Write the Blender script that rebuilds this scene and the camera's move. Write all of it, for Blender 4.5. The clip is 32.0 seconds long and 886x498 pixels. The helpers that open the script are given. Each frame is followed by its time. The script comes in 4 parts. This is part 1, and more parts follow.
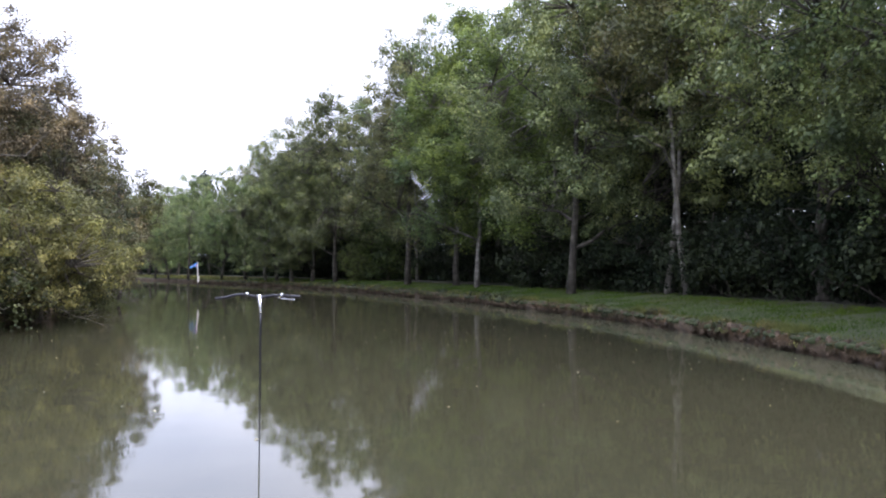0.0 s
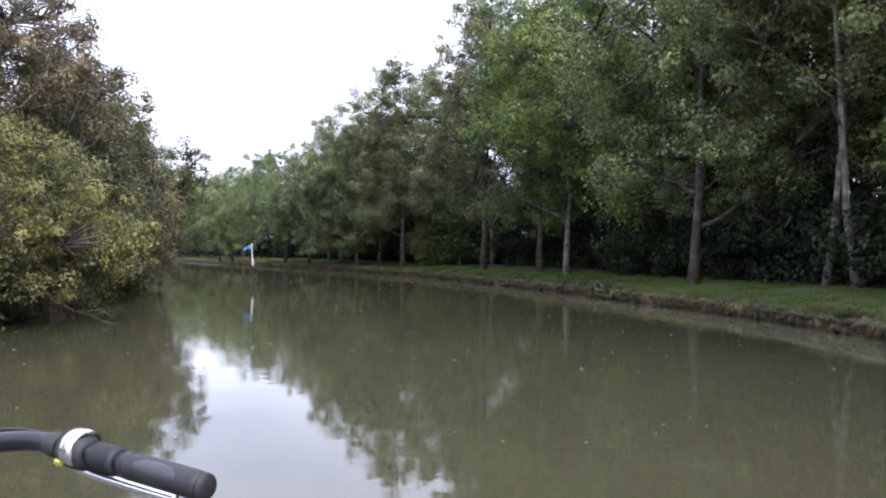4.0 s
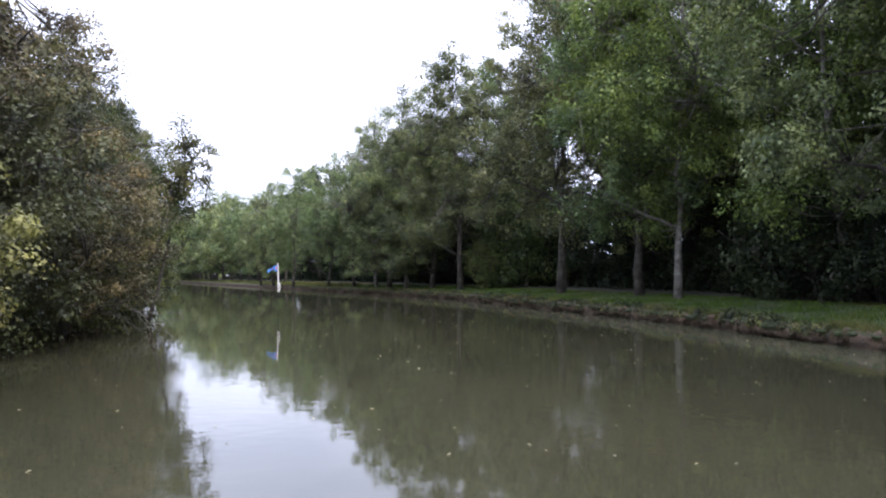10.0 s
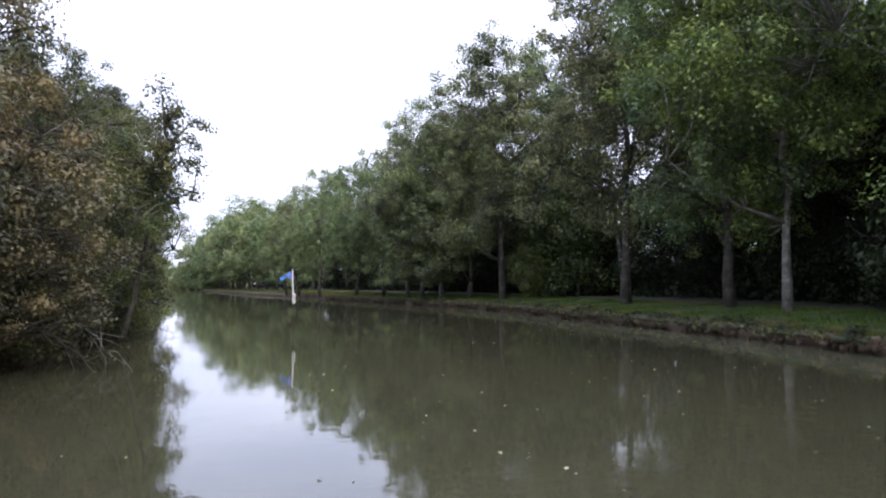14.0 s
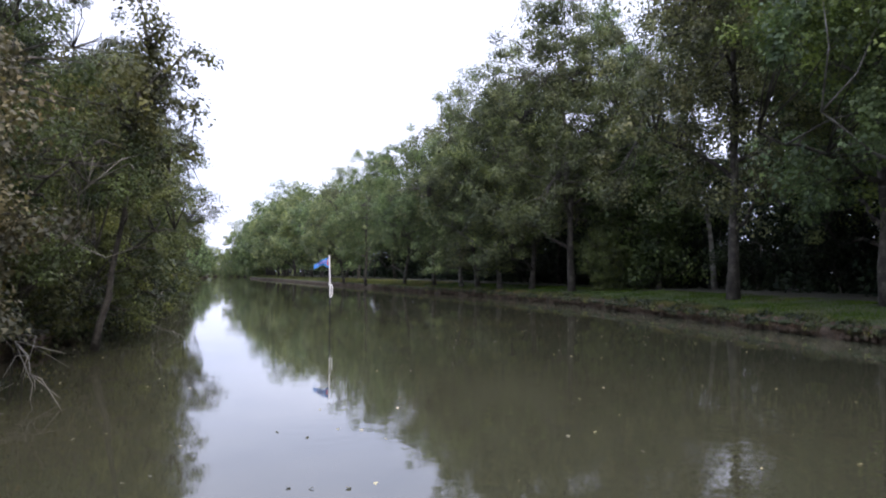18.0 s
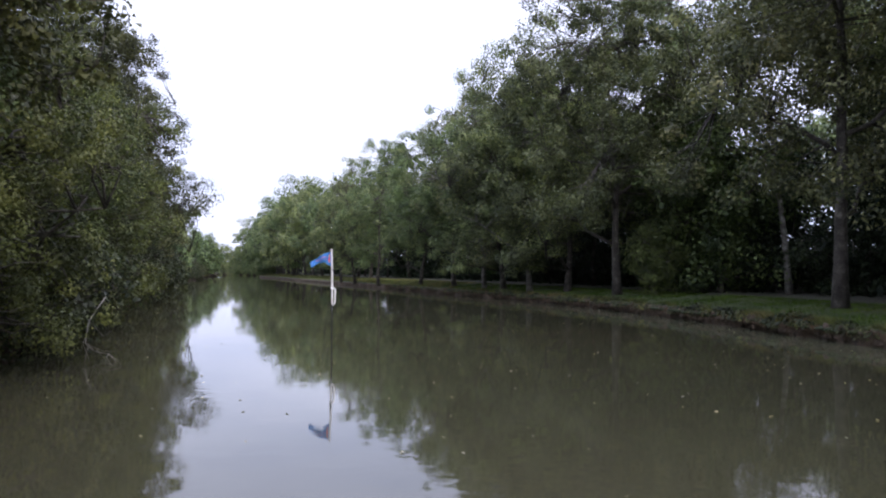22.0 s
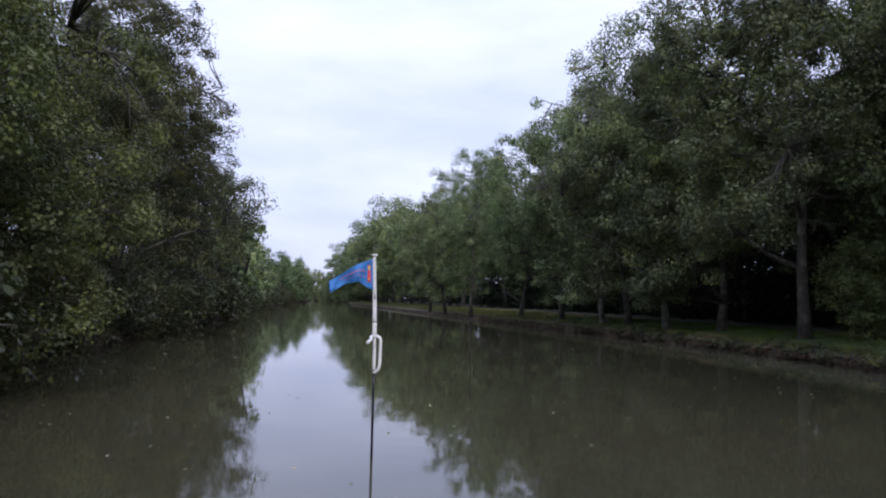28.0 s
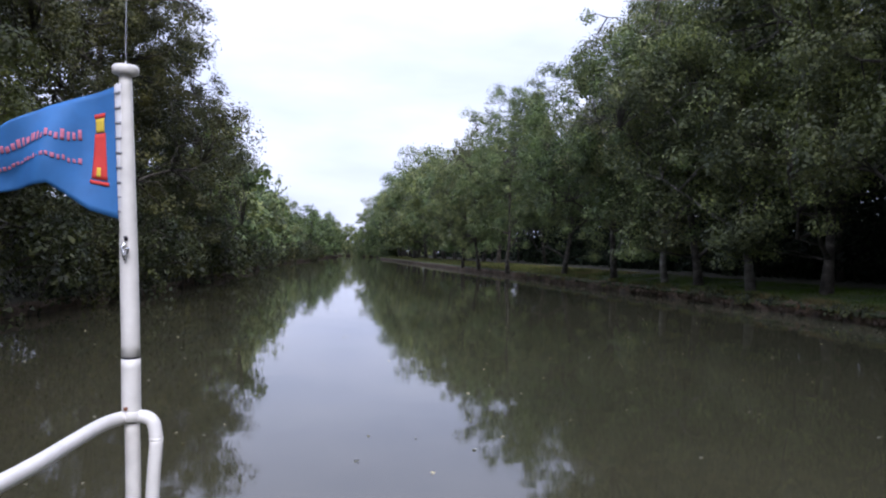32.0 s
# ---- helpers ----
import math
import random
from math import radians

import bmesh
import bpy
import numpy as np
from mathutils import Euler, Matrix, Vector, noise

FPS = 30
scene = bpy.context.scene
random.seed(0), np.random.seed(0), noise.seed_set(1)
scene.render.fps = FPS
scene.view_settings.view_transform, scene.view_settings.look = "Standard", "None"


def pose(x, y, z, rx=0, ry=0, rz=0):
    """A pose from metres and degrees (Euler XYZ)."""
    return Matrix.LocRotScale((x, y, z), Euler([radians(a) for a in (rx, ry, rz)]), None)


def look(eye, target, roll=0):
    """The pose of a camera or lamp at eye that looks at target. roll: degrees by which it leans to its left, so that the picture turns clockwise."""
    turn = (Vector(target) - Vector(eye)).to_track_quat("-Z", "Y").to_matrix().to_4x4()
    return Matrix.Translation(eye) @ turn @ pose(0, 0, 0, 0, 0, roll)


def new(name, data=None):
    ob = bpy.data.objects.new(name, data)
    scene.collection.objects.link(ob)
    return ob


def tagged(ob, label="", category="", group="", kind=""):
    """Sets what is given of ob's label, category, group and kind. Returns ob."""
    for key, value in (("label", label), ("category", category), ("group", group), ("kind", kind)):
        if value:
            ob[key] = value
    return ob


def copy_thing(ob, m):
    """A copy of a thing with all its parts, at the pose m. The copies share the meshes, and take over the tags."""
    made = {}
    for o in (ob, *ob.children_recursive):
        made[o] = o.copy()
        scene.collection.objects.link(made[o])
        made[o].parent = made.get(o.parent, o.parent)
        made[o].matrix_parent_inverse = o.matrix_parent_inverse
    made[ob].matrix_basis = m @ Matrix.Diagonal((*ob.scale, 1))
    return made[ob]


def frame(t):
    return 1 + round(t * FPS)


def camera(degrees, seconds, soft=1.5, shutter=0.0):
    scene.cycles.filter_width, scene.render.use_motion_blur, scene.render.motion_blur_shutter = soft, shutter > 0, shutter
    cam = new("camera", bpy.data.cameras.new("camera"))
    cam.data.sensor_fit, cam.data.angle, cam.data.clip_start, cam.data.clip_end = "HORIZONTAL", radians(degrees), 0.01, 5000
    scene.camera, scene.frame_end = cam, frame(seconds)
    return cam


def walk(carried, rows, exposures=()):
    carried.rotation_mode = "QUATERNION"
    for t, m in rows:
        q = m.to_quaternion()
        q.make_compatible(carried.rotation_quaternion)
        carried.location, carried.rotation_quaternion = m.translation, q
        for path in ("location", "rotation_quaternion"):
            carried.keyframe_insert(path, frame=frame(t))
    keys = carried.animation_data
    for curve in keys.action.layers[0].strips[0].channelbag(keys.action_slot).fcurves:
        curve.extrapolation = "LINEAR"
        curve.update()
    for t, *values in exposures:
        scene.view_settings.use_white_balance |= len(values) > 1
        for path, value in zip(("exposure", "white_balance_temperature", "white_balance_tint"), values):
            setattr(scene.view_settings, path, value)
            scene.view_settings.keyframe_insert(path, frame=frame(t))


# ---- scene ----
cam = camera(61.7, 32.0, soft=2.1)
METRES, EYE, TILT, LEAN, TURN = 60.0, 2.2, 2.75, 0.0, 0.0
PATH = [
    (0, (-0.253, 0.36, 2.191), (-0.23, 2.359, 2.248), 0.2),
    (0.5, (-0.389, 1.298, 2.19), (-0.384, 3.298, 2.243), 0.7),
    (1, (-0.526, 2.236, 2.189), (-0.545, 4.235, 2.237), 0.3),
    (1.5, (-0.664, 3.173, 2.187), (-0.681, 5.173, 2.218), 0.2),
    (2, (-0.805, 4.111, 2.185), (-0.826, 6.111, 2.216), 0.1),
    (2.5, (-0.948, 5.048, 2.183), (-0.992, 7.047, 2.224), -0.1),
    (3, (-1.096, 5.983, 2.18), (-1.171, 7.981, 2.215), 0.1),
    (3.5, (-1.249, 6.916, 2.175), (-1.348, 8.913, 2.192), 0.4),
    (4, (-1.409, 7.844, 2.17), (-1.563, 9.838, 2.182), 0.5),
    (4.5, (-1.575, 8.767, 2.165), (-1.767, 10.757, 2.192), 0.0),
    (6.5, (-2.259, 12.442, 2.122), (-2.469, 14.43, 2.186), -0.1),
    (7, (-2.438, 13.36, 2.117), (-2.667, 15.346, 2.188), 0.1),
    (7.5, (-2.623, 14.277, 2.113), (-2.864, 16.261, 2.191), 0.1),
    (8, (-2.814, 15.19, 2.108), (-3.069, 17.172, 2.19), 0.0),
    (8.5, (-3.01, 16.095, 2.104), (-3.271, 18.076, 2.176), -0.0),
    (9, (-3.214, 16.992, 2.101), (-3.476, 18.974, 2.167), 0.0),
    (9.5, (-3.429, 17.886, 2.101), (-3.703, 19.866, 2.17), -0.2),
    (10, (-3.649, 18.783, 2.101), (-3.933, 20.762, 2.171), -0.1),
    (10.5, (-3.874, 19.684, 2.102), (-4.169, 21.661, 2.176), 0.1),
    (11, (-4.104, 20.588, 2.102), (-4.406, 22.564, 2.159), -0.0),
    (11.5, (-4.337, 21.492, 2.102), (-4.645, 23.467, 2.167), -0.3),
    (12, (-4.571, 22.397, 2.102), (-4.889, 24.37, 2.176), -0.3),
    (12.5, (-4.807, 23.302, 2.101), (-5.141, 25.272, 2.182), -0.3),
    (13, (-5.049, 24.205, 2.101), (-5.398, 26.172, 2.183), -0.1),
    (13.5, (-5.299, 25.102, 2.101), (-5.66, 27.067, 2.196), -0.3),
    (14, (-5.561, 25.99, 2.103), (-5.923, 27.955, 2.195), -0.3),
    (14.5, (-5.837, 26.865, 2.107), (-6.198, 28.831, 2.19), -0.5),
    (16.5, (-6.988, 30.319, 2.146), (-7.412, 32.273, 2.219), -0.3),
    (17, (-7.283, 31.177, 2.15), (-7.73, 33.125, 2.222), -0.3),
    (17.5, (-7.585, 32.031, 2.153), (-8.051, 33.974, 2.22), -0.3),
    (18, (-7.894, 32.882, 2.156), (-8.378, 34.822, 2.217), 0.1),
    (18.5, (-8.21, 33.733, 2.159), (-8.705, 35.67, 2.209), 0.4),
    (19, (-8.532, 34.584, 2.161), (-9.032, 36.52, 2.212), 0.5),
    (19.5, (-8.855, 35.436, 2.163), (-9.359, 37.371, 2.214), 0.4),
    (20, (-9.176, 36.289, 2.165), (-9.684, 38.223, 2.218), 0.3),
    (20.5, (-9.494, 37.142, 2.167), (-10.007, 39.074, 2.216), 0.4),
    (21, (-9.808, 37.998, 2.168), (-10.32, 39.93, 2.226), 0.1),
    (21.5, (-10.121, 38.857, 2.168), (-10.639, 40.788, 2.226), 0.3),
    (22, (-10.435, 39.723, 2.169), (-10.951, 41.654, 2.228), 0.4),
    (22.5, (-10.751, 40.596, 2.17), (-11.273, 42.526, 2.226), 0.8),
    (23, (-11.067, 41.475, 2.17), (-11.595, 43.403, 2.217), 0.8),
    (23.5, (-11.384, 42.36, 2.17), (-11.935, 44.282, 2.227), 0.8),
    (24, (-11.704, 43.252, 2.171), (-12.33, 45.15, 2.247), 0.8),
    (24.5, (-12.027, 44.151, 2.172), (-12.717, 46.025, 2.264), 0.9),
    (25, (-12.355, 45.058, 2.173), (-13.051, 46.93, 2.275), 1.2),
    (25.5, (-12.688, 45.974, 2.175), (-13.385, 47.846, 2.284), 1.1),
    (27.5, (-14.049, 49.675, 2.192), (-14.804, 51.521, 2.341), 1.5),
    (28, (-14.392, 50.605, 2.194), (-15.146, 52.453, 2.326), 1.3),
    (28.5, (-14.739, 51.538, 2.196), (-15.508, 53.382, 2.284), 0.6),
    (29, (-15.088, 52.471, 2.197), (-15.866, 54.313, 2.25), 0.9),
    (29.5, (-15.438, 53.402, 2.199), (-16.225, 55.24, 2.229), 1.1),
    (30, (-15.789, 54.329, 2.2), (-16.597, 56.159, 2.198), 0.5),
    (30.5, (-16.141, 55.252, 2.2), (-16.953, 57.08, 2.203), 0.7),
    (31, (-16.492, 56.169, 2.201), (-17.309, 57.995, 2.186), 0.7),
    (31.5, (-16.843, 57.084, 2.201), (-17.672, 58.904, 2.214), 0.9),
    (32, (-17.194, 57.998, 2.201), (-18.034, 59.813, 2.21), 1.2),
]
walk(cam, [(t, look(eye, target, roll)) for t, eye, target, roll in PATH],
     [(0.0, 1.39, 6200, 17), (4.0, 1.42, 6200, 17), (9.0, 1.35, 6100, 17), (14.0, 1.1, 6100, 17), (19.0, 0.92, 6050, 18), (23.0, 0.62, 6000, 19), (25.0, 0.33, 5850, 18), (28.0, 0.24, 5800, 20), (30.0, 0.43, 5800, 20), (32.0, 0.46, 5880, 19)])

# ---- world, sun and exposure ----
SUN_ELEVATION, SUN_AZIMUTH = 45.0, 138.0
world = bpy.data.worlds.new("overcast_sky")
scene.world = world
world.use_nodes = True
wn, wl = world.node_tree.nodes, world.node_tree.links
wn.clear()
sky = wn.new("ShaderNodeTexSky")
sky.sky_type, sky.sun_disc = "NISHITA", False
sky.sun_elevation, sky.sun_rotation = radians(SUN_ELEVATION), radians(SUN_AZIMUTH)
sky.dust_density, sky.air_density, sky.ozone_density = 4.0, 1.2, 1.0
grey = wn.new("ShaderNodeHueSaturation")
grey.inputs["Saturation"].default_value = 0.3
coord = wn.new("ShaderNodeTexCoord")
stretch = wn.new("ShaderNodeMapping")
stretch.inputs["Scale"].default_value = (1.0, 1.0, 3.5)
clouds = wn.new("ShaderNodeTexNoise")
clouds.inputs["Scale"].default_value, clouds.inputs["Detail"].default_value = 2.2, 5.0
ramp = wn.new("ShaderNodeValToRGB")
ramp.color_ramp.elements[0].position, ramp.color_ramp.elements[0].color = 0.38, (5.1, 5.65, 7.2, 1)
ramp.color_ramp.elements[1].position, ramp.color_ramp.elements[1].color = 0.66, (7.5, 7.8, 8.9, 1)
veil = wn.new("ShaderNodeMixRGB")
veil.inputs["Fac"].default_value = 0.72
back = wn.new("ShaderNodeBackground")
back.inputs["Strength"].default_value = 0.15
out = wn.new("ShaderNodeOutputWorld")
wl.new(sky.outputs["Color"], grey.inputs["Color"])
wl.new(coord.outputs["Generated"], stretch.inputs["Vector"])
wl.new(stretch.outputs["Vector"], clouds.inputs["Vector"])
wl.new(clouds.outputs["Fac"], ramp.inputs["Fac"])
wl.new(grey.outputs["Color"], veil.inputs["Color1"])
wl.new(ramp.outputs["Color"], veil.inputs["Color2"])
height = wn.new("ShaderNodeSeparateXYZ")
brighter = wn.new("ShaderNodeMapRange")
brighter.inputs["From Min"].default_value = 0.25
brighter.inputs["To Min"].default_value, brighter.inputs["To Max"].default_value = 0.135, 0.22
wl.new(coord.outputs["Generated"], height.inputs["Vector"])
wl.new(height.outputs["Z"], brighter.inputs["Value"])
wl.new(brighter.outputs["Result"], back.inputs["Strength"])
wl.new(veil.outputs["Color"], back.inputs["Color"])
wl.new(back.outputs["Background"], out.inputs["Surface"])
sun = new("sun", bpy.data.lights.new("sun", "SUN"))
sun.data.energy, sun.data.angle, sun.data.color = 1.5, radians(20), (1.0, 0.96, 0.9)
sun.matrix_world = look((math.sin(radians(SUN_AZIMUTH)) * 50, math.cos(radians(SUN_AZIMUTH)) * 50, 50 * math.tan(radians(SUN_ELEVATION))), (0, 0, 0))


# ---- materials ----
def material(name, rough=0.8, metal=0.0):
    m = bpy.data.materials.new(name)
    m.use_nodes = True
    b = m.node_tree.nodes["Principled BSDF"]
    b.inputs["Roughness"].default_value, b.inputs["Metallic"].default_value = rough, metal
    return m, m.node_tree.nodes, m.node_tree.links, b


def noise_node(n, l, scale, detail=4.0, rough=0.55, vector=None):
    t = n.new("ShaderNodeTexNoise")
    t.inputs["Scale"].default_value, t.inputs["Detail"].default_value, t.inputs["Roughness"].default_value = scale, detail, rough
    if vector:
        l.new(vector, t.inputs["Vector"])
    return t.outputs["Fac"]


def ramp_node(n, l, fac, stops):
    r = n.new("ShaderNodeValToRGB")
    e = r.color_ramp.elements
    while len(e) < len(stops):
        e.new(0.5)
    for k, (p, c) in zip(e, stops):
        k.position, k.color = p, (*c, 1)
    l.new(fac, r.inputs["Fac"])
    return r.outputs["Color"]


def mix_node(n, l, fac, a, b, blend="MIX"):
    x = n.new("ShaderNodeMixRGB")
    x.blend_type = blend
    for key, v in (("Fac", fac), ("Color1", a), ("Color2", b)):
        if isinstance(v, (int, float)):
            x.inputs[key].default_value = v
        elif isinstance(v, tuple):
            x.inputs[key].default_value = (*v, 1)
        else:
            l.new(v, x.inputs[key])
    return x.outputs["Color"]


def bump_node(n, l, b, height, strength, distance):
    u = n.new("ShaderNodeBump")
    u.inputs["Strength"].default_value, u.inputs["Distance"].default_value = strength, distance
    l.new(height, u.inputs["Height"])
    l.new(u.outputs["Normal"], b.inputs["Normal"])


def surface(name, stops, scale, rough=0.85, bump=0.4, depth=0.05, fine=6.0, metal=0.0):
    """A plain worn surface: two scales of noise in colour, and relief."""
    m, n, l, b = material(name, rough, metal)
    c = n.new("ShaderNodeTexCoord").outputs["Object"]
    big, small = noise_node(n, l, scale, vector=c), noise_node(n, l, scale * fine, vector=c)
    col = ramp_node(n, l, big, stops)
    tone = ramp_node(n, l, small, [(0.25, (0.6, 0.6, 0.6)), (0.75, (1.3, 1.3, 1.3))])
    l.new(mix_node(n, l, 1.0, col, tone, "MULTIPLY"), b.inputs["Base Color"])
    bump_node(n, l, b, small, bump, depth)
    return m


def leaf_material(name, stops, glow=0.28, gloss=0.24):
    """Leaves: a hue for each tree, patches of tone and painted tuft light and shade through its crown, and a tone for
    each leaf.
    """
    m, n, l, b = material(name, 0.5)
    c = n.new("ShaderNodeTexCoord").outputs["Object"]
    geo, info = n.new("ShaderNodeNewGeometry"), n.new("ShaderNodeObjectInfo")
    patch = noise_node(n, l, 0.35, 3.0, vector=c)
    mixed = n.new("ShaderNodeMath")
    mixed.operation = "MULTIPLY_ADD"
    mixed.inputs[1].default_value = 0.5
    l.new(info.outputs["Random"], mixed.inputs[0])
    l.new(patch, mixed.inputs[2])
    less = n.new("ShaderNodeMath")
    less.operation, less.inputs[1].default_value = "SUBTRACT", 0.22
    l.new(mixed.outputs[0], less.inputs[0])
    col = ramp_node(n, l, less.outputs[0], stops)
    tone = ramp_node(n, l, geo.outputs["Random Per Island"], [(0.0, (0.8, 0.8, 0.8)), (0.85, (1.1, 1.1, 1.08)), (1.0, (1.28, 1.22, 1.08))])
    col = mix_node(n, l, 1.0, col, tone, "MULTIPLY")
    # leaf tone between sprays, widened to paint in lit tufts and dim gaps
    spray_shading = ramp_node(n, l, noise_node(n, l, 1.1, 2.0, vector=c), [(0.38, (0.42, 0.46, 0.5)), (0.5, (0.92, 0.93, 0.94)), (0.62, (1.68, 1.62, 1.45))])
    col = mix_node(n, l, 1.0, col, spray_shading, "MULTIPLY")
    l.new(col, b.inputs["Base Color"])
    b.inputs["Specular IOR Level"].default_value = gloss
    thin, both = n.new("ShaderNodeBsdfTranslucent"), n.new("ShaderNodeMixShader")
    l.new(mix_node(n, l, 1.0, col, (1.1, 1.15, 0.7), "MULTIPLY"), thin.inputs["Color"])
    both.inputs["Fac"].default_value = glow
    l.new(b.outputs["BSDF"], both.inputs[1])
    l.new(thin.outputs["BSDF"], both.inputs[2])
    l.new(both.outputs[0], n["Material Output"].inputs["Surface"])
    return m


LEAF_GREEN = leaf_material("leaf_green", [(0.2, (0.079, 0.120, 0.052)), (0.45, (0.126, 0.168, 0.073)), (0.65, (0.160, 0.186, 0.090)), (0.9, (0.190, 0.226, 0.084))])
LEAF_OLIVE = leaf_material("leaf_olive", [(0.2, (0.094, 0.113, 0.058)), (0.5, (0.134, 0.150, 0.075)), (0.8, (0.186, 0.183, 0.096))])
# set below natural leaf tone: the wood's shade put into the colour
LEAF_SHADE = leaf_material("leaf_shade", [(0.2, (0.014, 0.024, 0.014)), (0.6, (0.027, 0.036, 0.021)), (0.9, (0.037, 0.047, 0.023))], 0.2, 0.08)
LEAF_ALDER = leaf_material("leaf_alder", [(0.2, (0.025, 0.036, 0.016)), (0.5, (0.044, 0.053, 0.022)), (0.85, (0.076, 0.075, 0.027))], 0.25, 0.22)
LEAF_WILLOW = leaf_material("leaf_willow", [(0.2, (0.048, 0.066, 0.024)), (0.5, (0.077, 0.096, 0.032)), (0.85, (0.115, 0.124, 0.042))])
LEAF_YELLOW = leaf_material("leaf_yellow_green", [(0.2, (0.066, 0.08, 0.03)), (0.5, (0.103, 0.112, 0.042)), (0.8, (0.145, 0.138, 0.054))])
LEAF_LIME = leaf_material("leaf_lime", [(0.2, (0.084, 0.128, 0.037)), (0.5, (0.130, 0.173, 0.048)), (0.8, (0.182, 0.214, 0.062))])
LEAF_TAN = leaf_material("leaf_tan", [(0.2, (0.076, 0.092, 0.041)), (0.5, (0.114, 0.124, 0.060)), (0.8, (0.160, 0.152, 0.078))])
LEAF_BROWN = leaf_material("leaf_brown", [(0.2, (0.055, 0.066, 0.035)), (0.45, (0.084, 0.084, 0.046)), (0.68, (0.106, 0.097, 0.055)), (0.9, (0.126, 0.097, 0.052))])
FALLEN = leaf_material("fallen_leaf", [(0.2, (0.24, 0.21, 0.12)), (0.8, (0.36, 0.34, 0.25))])
LEAF_YOUNG = leaf_material("leaf_young", [(0.2, (0.048, 0.076, 0.028)), (0.5, (0.079, 0.107, 0.038)), (0.85, (0.116, 0.138, 0.047))])
LEAF_UMBER = leaf_material("leaf_umber", [(0.2, (0.058, 0.055, 0.034)), (0.5, (0.095, 0.081, 0.050)), (0.85, (0.140, 0.111, 0.071))])
BARK = surface("bark", [(0.3, (0.022, 0.019, 0.014)), (0.5, (0.05, 0.043, 0.033)), (0.78, (0.15, 0.138, 0.112))], 2.4, 0.9, 0.9, 0.06)
PALE_BARK = surface("pale_bark", [(0.3, (0.06, 0.054, 0.044)), (0.52, (0.14, 0.13, 0.108)), (0.75, (0.3, 0.29, 0.26))], 2.6, 0.85, 0.6, 0.04)
DEAD_WOOD = surface("dead_wood", [(0.3, (0.1, 0.092, 0.074)), (0.7, (0.22, 0.2, 0.165))], 3.0, 0.85, 0.5, 0.02)
GRASS_SOIL = surface("grass_soil", [(0.3, (0.024, 0.032, 0.011)), (0.55, (0.038, 0.05, 0.016)), (0.8, (0.056, 0.055, 0.024))], 0.5, 0.95, 0.8, 0.06, 12.0)
EARTH = surface("bank_earth", [(0.3, (0.03, 0.022, 0.014)), (0.5, (0.085, 0.058, 0.037)), (0.75, (0.165, 0.12, 0.078))], 2.2, 0.95, 1.0, 0.08, 5.0)
LITTER = surface("leaf_litter", [(0.3, (0.018, 0.018, 0.01)), (0.55, (0.036, 0.034, 0.018)), (0.8, (0.03, 0.042, 0.017))], 0.8, 0.95, 0.8, 0.06, 14.0)
MUD = surface("canal_bed_mud", [(0.3, (0.05, 0.045, 0.03)), (0.7, (0.09, 0.08, 0.05))], 0.6, 0.95)


def grass_material(name, stops):
    m, n, l, b = material(name, 0.8)
    b.inputs["Specular IOR Level"].default_value = 0.12
    geo = n.new("ShaderNodeNewGeometry")
    c = n.new("ShaderNodeTexCoord").outputs["Object"]
    col = ramp_node(n, l, noise_node(n, l, 0.45, vector=c), stops)
    tone = ramp_node(n, l, geo.outputs["Random Per Island"], [(0.0, (0.6, 0.6, 0.6)), (0.85, (1.25, 1.2, 1.1)), (1.0, (1.9, 1.6, 1.2))])
    l.new(mix_node(n, l, 1.0, col, tone, "MULTIPLY"), b.inputs["Base Color"])
    return m


GRASS = grass_material("grass_blades", [(0.3, (0.034, 0.07, 0.008)), (0.55, (0.056, 0.098, 0.011)), (0.75, (0.092, 0.1, 0.022))])
EDGE_GRASS = grass_material("edge_grass", [(0.3, (0.072, 0.1, 0.03)), (0.52, (0.12, 0.136, 0.047)), (0.68, (0.165, 0.135, 0.07)), (0.8, (0.195, 0.145, 0.095))])
DRY_GRASS = grass_material("dry_grass", [(0.3, (0.05, 0.052, 0.024)), (0.52, (0.095, 0.068, 0.043)), (0.75, (0.14, 0.092, 0.064))])


def n_scaled(n, l, value, by):
    x = n.new("ShaderNodeMath")
    x.operation, x.inputs[1].default_value = "MULTIPLY", by
    l.new(value, x.inputs[0])
    return x.outputs[0]


